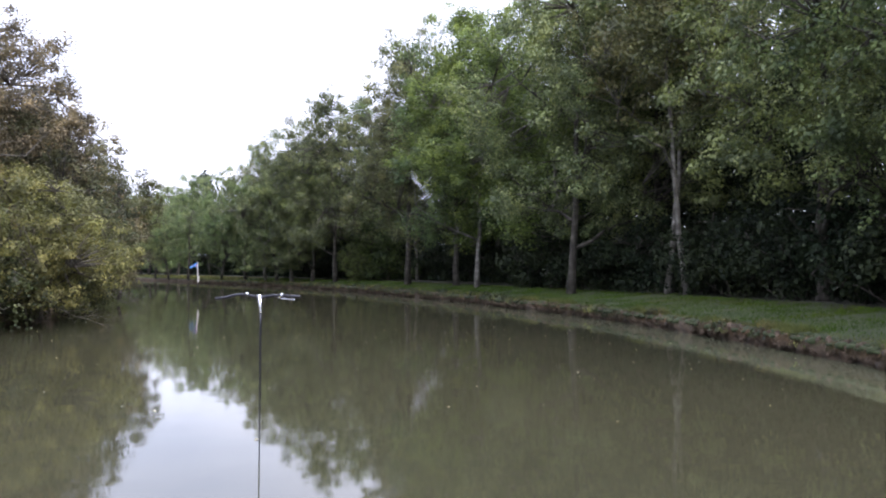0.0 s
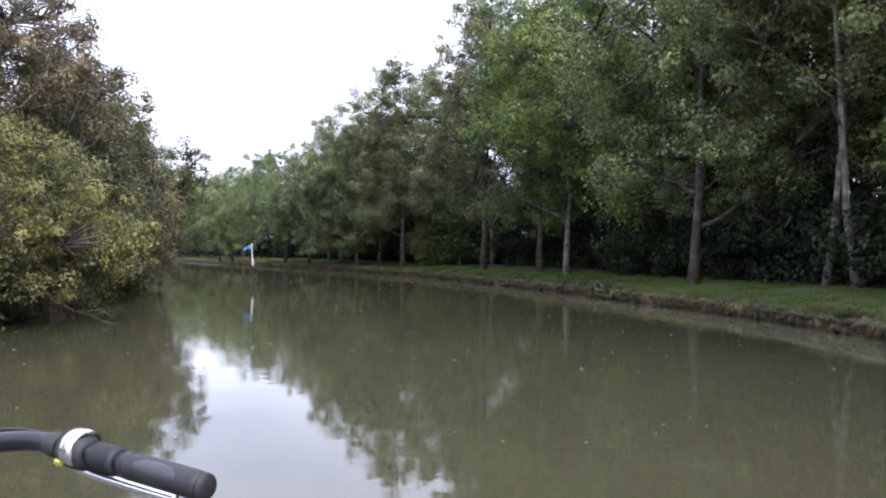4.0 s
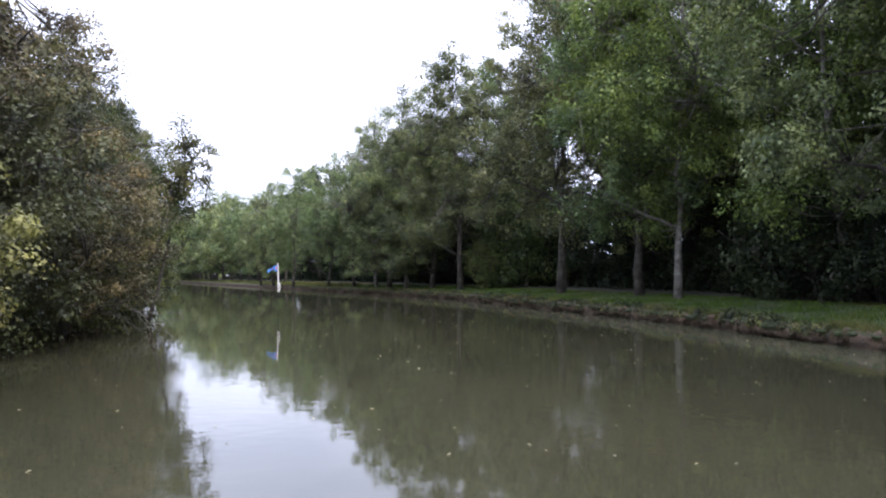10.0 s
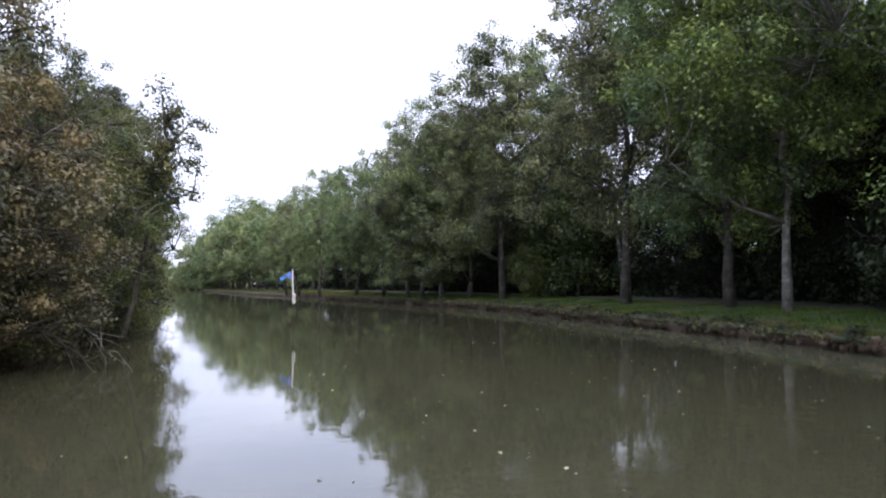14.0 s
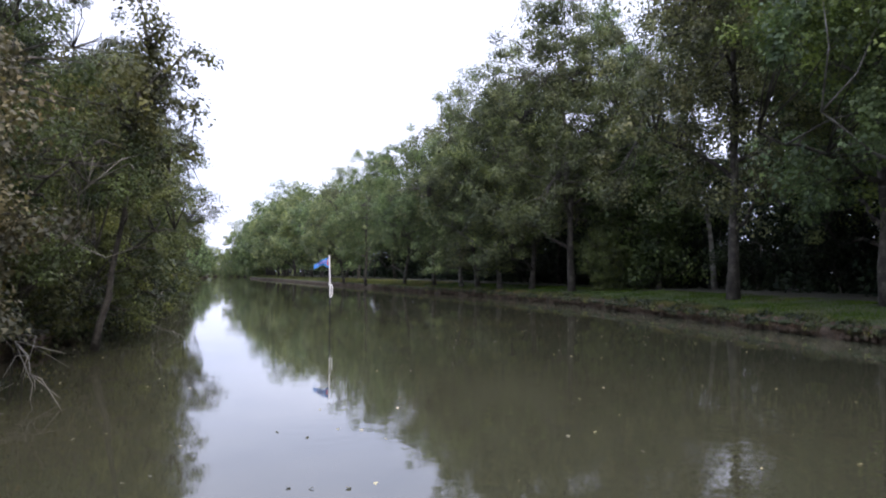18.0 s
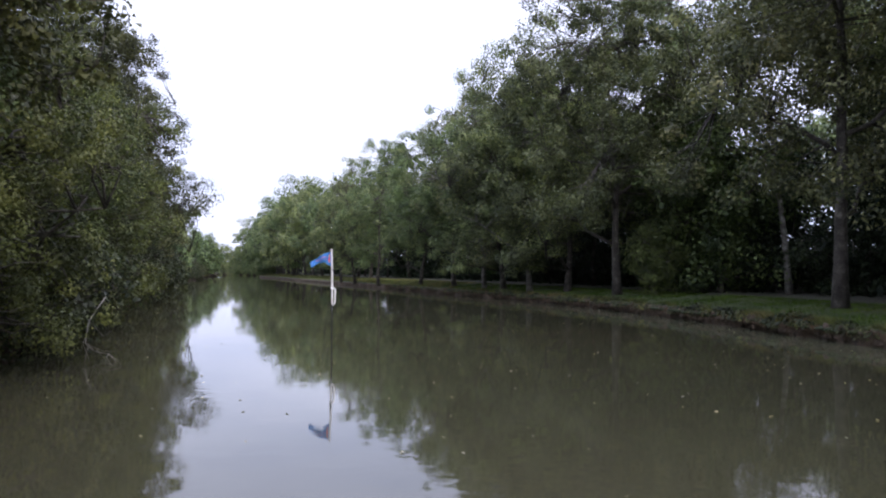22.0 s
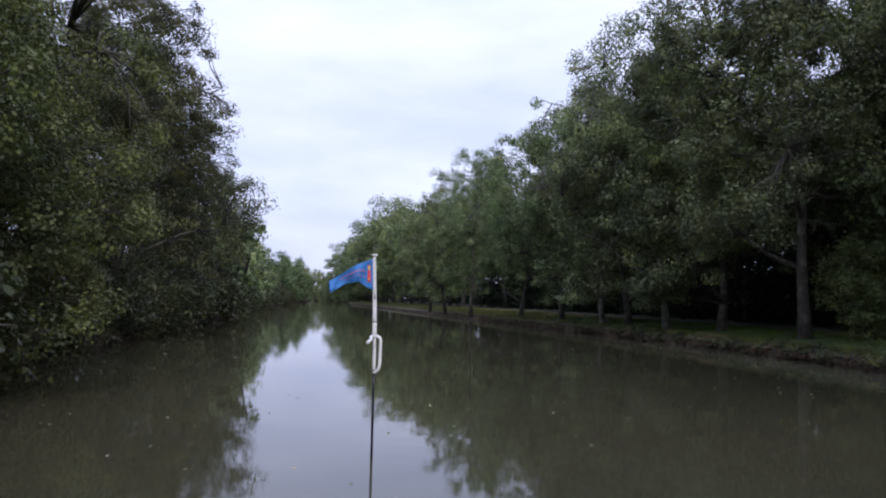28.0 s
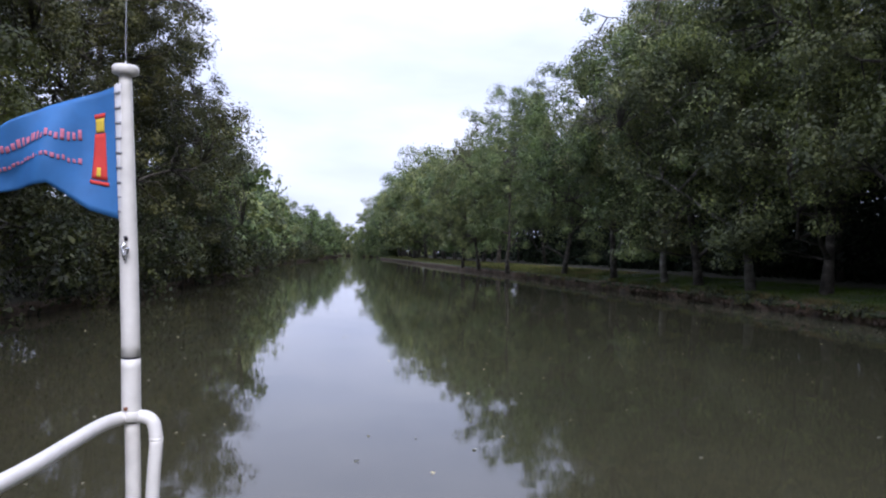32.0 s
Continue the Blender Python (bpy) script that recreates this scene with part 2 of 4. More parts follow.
def water_material(name, deep, pale):
    """Turbid water: its own murk below, a mirror above, with faint ripples that grow where the breeze reaches it."""
    m, n, l, b = material(name, 0.036)
    b.inputs["IOR"].default_value = 1.5
    c = n.new("ShaderNodeTexCoord").outputs["Object"]
    l.new(ramp_node(n, l, noise_node(n, l, 0.06, 3.0, vector=c), [(0.3, deep), (0.7, pale)]), b.inputs["Base Color"])
    fine, long = noise_node(n, l, 4.0, 2.0, 0.5, c), noise_node(n, l, 0.9, 2.0, 0.5, c)
    calm = ramp_node(n, l, noise_node(n, l, 0.12, 2.0, 0.5, c), [(0.4, (0.12, 0.12, 0.12)), (0.55, (0.6, 0.6, 0.6)), (0.68, (2.4, 2.4, 2.4))])
    place = n.new("ShaderNodeSeparateXYZ")
    l.new(c, place.inputs["Vector"])
    breeze = ramp_node(n, l, n_scaled(n, l, place.outputs["Y"], 0.01), [(0.1, (0.7, 0.7, 0.7)), (0.25, (3.8, 3.8, 3.8)), (0.42, (3.8, 3.8, 3.8)), (0.56, (0.45, 0.45, 0.45))])
    total = n.new("ShaderNodeMath")
    total.operation, total.inputs[1].default_value = "MULTIPLY_ADD", 2.2
    l.new(long, total.inputs[0])
    l.new(mix_node(n, l, 1.0, breeze, mix_node(n, l, 1.0, calm, fine, "MULTIPLY"), "MULTIPLY"), total.inputs[2])
    bump_node(n, l, b, total.outputs[0], 0.042, 0.03)
    return m


WATER = water_material("canal_water", (0.0362, 0.037, 0.0212), (0.0495, 0.0456, 0.0262))
SHALLOWS = water_material("silty_shallow_water", (0.08, 0.086, 0.05), (0.102, 0.102, 0.06))


# ---- mesh helpers ----
def part(name, data, mat, parent=None, label=""):
    """Links a mesh (or bmesh) as one object under a thing or a part."""
    if isinstance(data, bmesh.types.BMesh):
        me = bpy.data.meshes.new(name)
        data.to_mesh(me)
        data.free()
        data = me
    if mat and not data.materials:
        data.materials.append(mat)
    ob = new(name, data)
    if parent:
        ob.parent = parent
    return tagged(ob, label)


def mesh_of(name, verts, faces, smooth=True):
    me = bpy.data.meshes.new(name)
    me.from_pydata([tuple(v) for v in verts], [], faces)
    if smooth:
        me.polygons.foreach_set("use_smooth", [True] * len(me.polygons))
    me.update()
    return me


def tube_arrays(points, radii, sides=8, start=0, gnarl=0.0, rng=None):
    """Rings of a bent, tapering tube, closed at both ends."""
    points = np.asarray(points, float)
    verts, faces = [], []
    ahead = np.gradient(points, axis=0)
    for p, d, r in zip(points, ahead, radii):
        d = d / (np.linalg.norm(d) + 1e-9)
        side = np.cross(d, (0.31, 0.95, 0.05) if abs(d[1]) < 0.9 else (1, 0, 0))
        side /= np.linalg.norm(side)
        other = np.cross(d, side)
        for k in range(sides):
            a = 2 * math.pi * k / sides
            g = 1 + (gnarl * (rng.random() - 0.5) if rng is not None else 0)
            verts.append(p + r * g * (math.cos(a) * side + math.sin(a) * other))
    n = len(points)
    for i in range(n - 1):
        for k in range(sides):
            a, b = start + i * sides + k, start + i * sides + (k + 1) % sides
            faces.append((a, b, b + sides, a + sides))
    faces.append(tuple(start + k for k in reversed(range(sides))))
    faces.append(tuple(start + (n - 1) * sides + k for k in range(sides)))
    return verts, faces


def tube(name, points, radii, sides=8, gnarl=0.0, rng=None):
    return mesh_of(name, *tube_arrays(points, radii, sides, 0, gnarl, rng))


def unit(v):
    return v / (np.linalg.norm(v, axis=-1, keepdims=True) + 1e-9)


def leaves(name, at, size, rng, facing=None, corners=4, flat=0.5, slim=0.42):
    """One mesh of many leaves, each folded (four corners) or plain (three), turned roughly the way given."""
    n = len(at)
    up = np.tile((0.0, 0.0, 1.0), (n, 1)) if facing is None else facing
    up = unit(up + rng.normal(0, flat, (n, 3)))
    way = unit(np.cross(up, unit(rng.normal(0, 1, (n, 3)))))
    side = unit(np.cross(up, way))
    way = unit(way - (0, 0, 0.25))
    s = (size * rng.uniform(0.6, 1.25, n))[:, None]
    v = np.empty((n, corners, 3), np.float32)
    if corners == 4:
        v[:, 0], v[:, 2] = at - way * s * 0.5, at + way * s * 0.5
        v[:, 1], v[:, 3] = at + side * s * slim + up * s * 0.12, at - side * s * slim + up * s * 0.12
    else:
        v[:, 0] = at + way * s * 0.62
        v[:, 1], v[:, 2] = at + side * s * 0.5 - way * s * 0.35, at - side * s * 0.5 - way * s * 0.35
    me = bpy.data.meshes.new(name)
    me.vertices.add(corners * n)
    me.vertices.foreach_set("co", v.ravel())
    me.loops.add(corners * n)
    me.loops.foreach_set("vertex_index", np.arange(corners * n, dtype=np.int32))
    me.polygons.add(n)
    me.polygons.foreach_set("loop_start", np.arange(0, corners * n, corners, dtype=np.int32))
    me.polygons.foreach_set("loop_total", np.full(n, corners, np.int32))
    me.update(calc_edges=True)
    return me


def foliage(name, centres, per_clump, leaf, clump_size, rng, corners):
    """Leaves in clumps round the centres: rounded above, drooping at the rims."""
    n = len(centres) * per_clump
    owner = np.repeat(np.arange(len(centres)), per_clump)
    big = rng.uniform(0.6, 1.35, len(centres))[owner][:, None] * clump_size
    ball = unit(rng.normal(0, 1, (n, 3))) * (rng.random((n, 1)) ** 0.4)
    droop = (ball[:, 0] ** 2 + ball[:, 1] ** 2) * 0.35 * big[:, 0]
    at = centres[owner] + ball * big * (1, 1, 0.74) - np.stack([np.zeros(n), np.zeros(n), droop], 1)
    return leaves(name, at, leaf, rng, unit(ball) * 1.15 + (0, 0, 0.6), corners, 0.34)


# ---- trees ----
def grow_tree(name, seed, height, spread, base, clumps, per_clump, leaf, clump_size, leaf_mat, bark_mat, trunk_r, limbs=7, lean=0.03, ragged=0.5, stems=1, corners=3, taper=0.25):
    """A tree as a thing: trunk, limbs, twigs, and a crown of leaf clumps held at the twigs' ends."""
    rng = np.random.default_rng(seed)
    thing = new(name)
    tips, boughs = [], []
    for s in range(stems):
        a0 = rng.uniform(0, 6.28)
        out_by = 0.0 if stems == 1 else spread * 0.25
        foot = np.array([math.cos(a0 + s * 2.4) * 0.12 * (stems > 1) * 3, math.sin(a0 + s * 2.4) * 0.12 * (stems > 1) * 3, -0.3])
        top = foot + (rng.normal(0, lean * height) + math.cos(a0 + s * 2.4) * out_by, rng.normal(0, lean * height) + math.sin(a0 + s * 2.4) * out_by, height * 0.86)
        k = np.linspace(0, 1, 12)[:, None]
        bend = rng.normal(0, 0.015 * height, 3) * (1, 1, 0)
        line = foot + (top - foot) * k + np.sin(k * math.pi) * bend + rng.normal(0, 0.004 * height, (12, 3)) * (1, 1, 0) * np.minimum(1, k * 6)
        r = trunk_r * ((1 - 0.88 * k[:, 0]) + 0.35 * np.exp(-k[:, 0] * 22))
        part("trunk" if stems == 1 else "stem", tube("trunk", line, r, 9, 0.16, rng), bark_mat, thing)
        boughs.append(line[4:])
        for i in range(max(2, limbs // stems)):
            h = base / height * 0.8 + (0.92 - base / height * 0.8) * (i + rng.random() * 0.6) / max(2, limbs // stems)
            h = min(h, 0.93)
            p = line[0] + (line[-1] - line[0]) * h
            j = h * 11
            p = line[int(j)] + (line[min(11, int(j) + 1)] - line[int(j)]) * (j - int(j))
            a = a0 + i * 2.4 + rng.normal(0, 0.3)
            reach = spread * rng.uniform(0.65, 1.0) * math.sqrt(max(0.12, 1 - (h * 1.02) ** 2.2))
            rise = rng.uniform(0.25, 0.75) * reach
            q = np.linspace(0, 1, 7)[:, None]
            limb = p + q * (math.cos(a) * reach, math.sin(a) * reach, rise) + np.sin(q * math.pi) * (0, 0, rng.uniform(-0.05, 0.16) * reach) + rng.normal(0, 0.03 * reach, (7, 3)) * np.minimum(1, q * 3)
            part("limb", tube("limb", limb, trunk_r * (1 - 0.7 * h) * 0.5 * (1 - 0.85 * q[:, 0]) + 0.012, 6, 0.12, rng), bark_mat, thing)
            boughs.append(limb)
    # clump centres in an uneven crown, thickest towards its outside
    centres = []
    bumps = rng.normal(0, 1, (7, 3))
    mid = np.array([*(np.mean([b[-1] for b in boughs], 0)[:2] * 0.4), 0])
    tufts = 6 if height > 15 else 4 if height > 9.5 else 1
    puff = 1.0 if height > 15 else 0.6
    while len(centres) < clumps:
        d = unit(rng.normal(0, 1, 3))
        lump = 1 + ragged * 0.32 * math.sin(3.1 * d @ bumps[0] + bumps[1][0]) + ragged * 0.25 * math.sin(4.3 * d @ bumps[2] + bumps[3][0])
        rad = rng.random() ** (0.42 if tufts == 1 else 0.36) * (lump if tufts == 1 else min(lump, 1.12))
        z = base + (height - base) * (0.46 + 0.54 * d[2] * min(rad, 1.12))
        wide = spread * (1.0 - taper * max(0, (z - base) / (height - base) - 0.45))
        c = mid + (d[0] * wide * rad, d[1] * wide * rad, z)
        if c[2] < base * 0.75:
            continue
        # tall trees carry their clumps in rounded tufts with gaps between
        for k in range(tufts if len(centres) < 0.7 * clumps else 1):
            centres.append(c if k == 0 else c + unit(rng.normal(0, 1, 3)) * (1.8 * puff, 1.8 * puff, 1.6 * puff) * rng.random() ** 0.5)
    centres = np.array(centres)
    top_of = centres[:, 2].max()
    centres[:, 2] = np.where(centres[:, 2] > base, base + (centres[:, 2] - base) * (height - 0.4 * clump_size - base) / (top_of - base), centres[:, 2])
    along = np.concatenate(boughs)
    near = np.argmin(((centres[:, None] - along[None]) ** 2).sum(-1) + 0.8 * np.maximum(0, along[None, :, 2] - centres[:, None, 2]) ** 2, 1)
    tv, tf = [], []
    for c, k in zip(centres, near):
        if rng.random() < 0.75:
            m = (along[k] + c) / 2 + rng.normal(0, 0.25, 3)
            v, f = tube_arrays([along[k], m, c], [0.045, 0.03, 0.008], 3, len(tv))
            tv += v
            tf += f
    tagged(part("twig_growth", mesh_of("twig_growth", tv, tf), bark_mat, thing), kind="stuff")
    part("crown", foliage("crown", centres, per_clump, leaf, clump_size, rng, corners), leaf_mat, thing)
    return thing


standing = set()


def plant(proto, x, y, z, turn=0.0, size=1.0):
    """Puts the grown tree itself at the first place it is given, and copies at the others."""
    m = pose(x, y, z, 0, 0, turn)
    if proto.name in standing:
        return copy_thing(proto, m @ Matrix.Scale(size / proto.scale[0], 4))
    standing.add(proto.name)
    proto.matrix_basis = m @ Matrix.Scale(size, 4)
    return proto


# ---- the canal's lines: points along both waterlines ----
RIGHT = [(16, -300), (13, -60), (11, -10), (9.9, 12), (9.5, 20), (7.4, 33), (4.1, 43.8), (-0.6, 57), (-4.2, 65), (-10.9, 80.5), (-17.2, 91), (-24, 101), (-32, 112.5), (-48, 136), (-60, 152), (-90, 195), (-116, 232), (-150, 285), (-240, 330), (-700, 500)]
LEFT = [(-18, -300), (-16, -60), (-15, -10), (-15.2, 10), (-15.6, 22), (-17.0, 32), (-20, 41), (-23.5, 50), (-28.5, 58.5), (-36, 69), (-42, 81), (-50, 93), (-58, 106), (-68, 121), (-82, 141), (-103, 180), (-130, 226), (-160, 272), (-245, 314), (-700, 480)]


def smooth_line(points, step):
    """Catmull-Rom through the points, sampled alike for both banks."""
    p = np.array(points, float)
    p = np.vstack([2 * p[0] - p[1], p, 2 * p[-1] - p[-2]])
    got = []
    for i in range(1, len(p) - 2):
        a, b, c, d = p[i - 1:i + 3]
        for u in np.linspace(0, 1, step[i - 1], endpoint=False):
            got.append(0.5 * (2 * b + (c - a) * u + (2 * a - 5 * b + 4 * c - d) * u * u + (3 * b - a - 3 * c + d) * u ** 3))
    got.append(p[-2])
    return np.array(got)


STEPS = [8, 8, 25, 30, 60, 54, 60, 42, 70, 50, 44, 44, 60, 30, 44, 36, 40, 30, 12]
right_line, left_line = smooth_line(RIGHT, STEPS), smooth_line(LEFT, STEPS)


def across(line):
    """The level direction from the water into the land on the right of the line's run."""
    d = unit(np.gradient(line, axis=0))
    return np.stack([d[:, 1], -d[:, 0]], 1)


right_out, left_out = across(right_line), -across(left_line)
PROFILE = [(-2.5, -1.1), (-0.35, -0.5), (0.06, -0.08), (0.07, 0.05), (-0.03, 0.2), (0.0, 0.42), (0.12, 0.5), (0.36, 0.53), (0.7, 0.56), (1.3, 0.6), (2.2, 0.68), (3.6, 0.77), (5.0, 0.86), (6.5, 0.92), (9.0, 0.98), (14, 1.0), (24, 1.0), (45, 1.0)]


def ground_height(d):
    return float(np.interp(d, [p[0] for p in PROFILE[5:]], [p[1] for p in PROFILE[5:]]))


def build_ground():
    rows_v, n = [], len(right_line)
    def bank(line, outward, far, seed):
        got = []
        for i, (p, o) in enumerate(zip(line, outward)):
            ring = []
            for d, z in PROFILE:
                near = 1.0 if -0.1 < d < 0.7 else 0.25
                w = noise.noise(Vector((p[0] * 0.55 + seed, p[1] * 0.55, d * 0.8)))
                w2 = noise.noise(Vector((p[0] * 2.1, p[1] * 2.1 + seed, d * 3)))
                e = d + near * (0.28 * w + 0.2 * w2) * (d > -1)
                ring.append((p[0] + o[0] * e, p[1] + o[1] * e, z + (0.1 * w + 0.05 * w2) * (d > 0.05) * min(1, z)))
            ring.append((p[0] + o[0] * 45 + far[0], p[1] + o[1] * 45 + far[1], 1.0))
            got.append(ring)
        return got
    r = bank(right_line, right_out, (1500, 900), 3.0)
    q = bank(left_line, left_out, (-1500, -900), 9.0)
    verts, faces, mats = [], [], []
    width = 2 * (len(PROFILE) + 1)
    for a, b in zip(q, r):
        verts += list(reversed(a)) + b
    for i in range(n - 1):
        for k in range(width - 1):
            a = i * width + k
            faces.append((a, a + 1, a + 1 + width, a + width))
            side = k - width // 2 if k >= width // 2 else width // 2 - 2 - k
            left = k < width // 2 - 1
            mats.append(3 if k == width // 2 - 1 or side < 1 else 1 if side < 5 else 2 if left or side > 11 else 0)
    me = mesh_of("ground", verts, faces)
    for m in (GRASS_SOIL, EARTH, LITTER, MUD):
        me.materials.append(m)
    me.polygons.foreach_set("material_index", mats)
    return tagged(new("ground", me), "grassy canal banks with bare earth edges and leaf litter", "ground", kind="structure")


build_ground()
water = part("water", mesh_of("water", [(-2500, -1500, 0), (2500, -1500, 0), (2500, 2500, 0), (-2500, 2500, 0)], [(0, 1, 2, 3)]), WATER)
tagged(water, "still murky green-brown canal water with faint ripples", "water", kind="structure")


def shallows():
    """The pale silt ledge along the towpath bank, seen through the shallow water."""
    verts, faces = [], []
    for p, o in zip(right_line, right_out):
        if 0 < p[1] < 262:
            wide = 2.7 + 0.35 * noise.noise(Vector((p[0] * 0.25, p[1] * 0.25, 4.0))) + 0.12 * noise.noise(Vector((p[0], p[1], 8.0)))
            verts += [(p[0] + o[0] * e, p[1] + o[1] * e, 0.004) for e in (0.5, -wide)]
    for i in range(0, len(verts) - 2, 2):
        faces.append((i, i + 2, i + 3, i + 1))
    return tagged(part("shallow_water", mesh_of("shallow_water", verts, faces), SHALLOWS), "paler silty shallow water along the towpath bank", "water", kind="structure")


shallows()


def on_right(y, offset):
    i = int(np.argmin(abs(right_line[:, 1] - y)))
    p = right_line[i] + right_out[i] * offset
    return p[0], p[1], ground_height(offset)


def on_left(y, offset):
    i = int(np.argmin(abs(left_line[:, 1] - y)))
    p = left_line[i] + left_out[i] * offset
    return p[0], p[1], ground_height(offset)


def right_offset(x, y):
    return float(np.sqrt(((right_line - (x, y)) ** 2).sum(1)).min())


def left_offset(x, y):
    return float(np.sqrt(((left_line - (x, y)) ** 2).sum(1)).min())


# ---- the towpath's row of trees ----
ROW = "row of trees along the towpath bank"
TALL = [
    tagged(grow_tree("tall_tree", 11, 23, 6.8, 4.4, 400, 160, 0.152, 0.98, LEAF_GREEN, BARK, 0.26, 8), "tall green broadleaf tree with a mottled grey trunk", "tree", ROW),
    tagged(grow_tree("slim_tree", 12, 21, 5.8, 3.0, 350, 160, 0.152, 0.95, LEAF_OLIVE, PALE_BARK, 0.2, 8, ragged=0.8), "tall olive-green tree with a slim pale trunk", "tree", ROW),
    tagged(grow_tree("spreading_tree", 13, 22.5, 7.2, 2.7, 430, 160, 0.152, 1.0, LEAF_GREEN, BARK, 0.25, 9, ragged=0.9), "tall spreading green tree with a brown-grey trunk", "tree", ROW),
    tagged(grow_tree("avenue_tree", 14, 20, 6.6, 2.4, 250, 62, 0.31, 1.25, LEAF_GREEN, BARK, 0.3, 8), "dense green avenue tree with low hanging leaves", "tree", ROW),
    tagged(grow_tree("pale_tree", 15, 24, 6.8, 4.6, 500, 155, 0.148, 0.95, LEAF_TAN, BARK, 0.26, 9, ragged=0.6), "tall grey-green tree with a ragged thinning crown", "tree", ROW),
    tagged(grow_tree("lime_tree", 16, 22.5, 6.4, 4.9, 400, 160, 0.152, 0.98, LEAF_LIME, PALE_BARK, 0.2, 8, ragged=0.7), "tall bright green tree with a pale trunk", "tree", ROW),
]
FRONT = [(16.5, 14, 0, 1.0, 20), (15.8, 22, 2, 0.95, 140), (15.6, 30.5, 0, 0.95, 200), (7.9, 44.5, 0, 0.95, 300), (9.3, 52.5, 5, 1.0, 110), (3.15, 59.8, 5, 1.03, 10), (1.68, 64.2, 0, 1.02, 45), (-2.84, 72.0, 4, 1.06, 160),
         (-11.86, 87.8, 4, 0.97, 260), (8.0, 84.0, 0, 1.0, 120), (13.5, 45.0, 0, 0.95, 80), (5.5, 74.0, 2, 1.0, 200), (-8.5, 96.5, 0, 1.02, 240), (-15.6, 93.9, 2, 0.92, 300), (-18.7, 96.7, 1, 1.02, 80), (-21.5, 101.0, 2, 0.92, 15), (-23.8, 104.4, 1, 0.97, 190), (-28.1, 110.2, 2, 0.87, 130), (-33.5, 116.5, 2, 0.79, 220),
         (-41.6, 125.7, 0, 0.78, 30), (-47.5, 133.0, 2, 0.74, 70), (-52.5, 140.0, 4, 0.64, 170)]
for x, y, kind, size, turn in FRONT:
    plant(TALL[kind], x, y, ground_height(right_offset(x, y)) - 0.05, turn, size)
rng = random.Random(5)
y = 147.0
while y < 300:
    x, yy, z = on_right(y, 5.5 + rng.uniform(-0.6, 0.6))
    plant(TALL[3], x, yy, z - 0.05, rng.uniform(0, 360), rng.uniform(0.86, 0.92) if y < 165 else rng.uniform(0.96, 1.04) if y < 185 else rng.uniform(1.06, 1.2))
    y += 8.0 if y < 230 else 6.5

bare = tagged(grow_tree("bare_topped_tree", 52, 24.5, 4.2, 7.0, 70, 7, 0.3, 1.0, LEAF_OLIVE, BARK, 0.34, 11, ragged=1.2), "tall half-bare dying tree standing over the far towpath row", "tree")
plant(bare, -91.0, 203.0, 0.9)

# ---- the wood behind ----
wood_a = tagged(grow_tree("woodland_tree", 21, 21, 5.5, 5.0, 120, 30, 0.5, 1.6, LEAF_SHADE, BARK, 0.2, 6, ragged=0.8), "shade-coloured green woodland tree behind the towpath row", "tree", "trees of the wood")
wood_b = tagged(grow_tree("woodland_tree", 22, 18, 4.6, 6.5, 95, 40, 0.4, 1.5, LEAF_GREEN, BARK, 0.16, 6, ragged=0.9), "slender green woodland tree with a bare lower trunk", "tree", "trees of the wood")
wood_near = tagged(grow_tree("woodland_tree", 24, 21, 5.4, 4.5, 150, 90, 0.22, 1.4, LEAF_SHADE, BARK, 0.18, 6, ragged=0.8), "shade-coloured green woodland tree close behind the towpath row", "tree", "trees of the wood")
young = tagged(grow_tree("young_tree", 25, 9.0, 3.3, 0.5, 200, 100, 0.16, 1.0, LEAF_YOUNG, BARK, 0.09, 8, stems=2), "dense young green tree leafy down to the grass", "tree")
bush_a = tagged(grow_tree("undergrowth_bush", 23, 4.6, 2.9, 0.4, 95, 62, 0.18, 0.88, LEAF_SHADE, BARK, 0.05, 8, stems=4), "shade-coloured green undergrowth bush at the wood's edge", "bush", "undergrowth bushes")
twin = tagged(grow_tree("twin_tree", 26, 20, 3.7, 9.0, 150, 150, 0.15, 1.05, LEAF_TAN, PALE_BARK, 0.15, 6, ragged=0.9), "slender pale-trunked tree with thin browning leaves", "tree")
for x, y, turn, size in ((12.9, 38.8, 75, 1.1), (12.3, 40.4, 250, 1.1), (-2.2, 86.0, 30, 1.22), (1.6, 91.0, 140, 1.25)):
    plant(twin, x, y, ground_height(right_offset(x, y)) - 0.05, turn, size)


def clearing(x, y, margin=0.0):
    """The thin place in the wood, through which the sky shows low between the trunks."""
    return 76 < y < 140 and -2.6 - margin - 0.015 * (y - 71) < x < 0.2 + margin + 0.07 * (y - 71)


for row, (off, gap) in enumerate([(12.5, 8.0), (20, 9.5)]):
    y = 2.0 + row * 3
    while y < 240:
        x, yy, z = on_right(y + rng.uniform(-2, 2), off + rng.uniform(-2.2, 2.2))
        if not clearing(x, yy, 2.4):
            plant(wood_near if row == 0 and y < 95 else rng.choice((wood_a, wood_b)), x, yy, z - 0.05, rng.uniform(0, 360), rng.uniform(0.92, 1.1))
        y += gap * (1 if y < 130 else 1.5)
for x, y, size, turn in ((-5.9, 87.5, 1.4, 0), (-9.4, 87.0, 0.5, 130)):
    plant(young, x, y, ground_height(right_offset(x, y)) - 0.05, turn, size)
for x, y in ((8.0, 124.0), (10.0, 112.0)):
    plant(wood_b, x, y, 0.95, 40 * x, 1.1)
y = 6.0
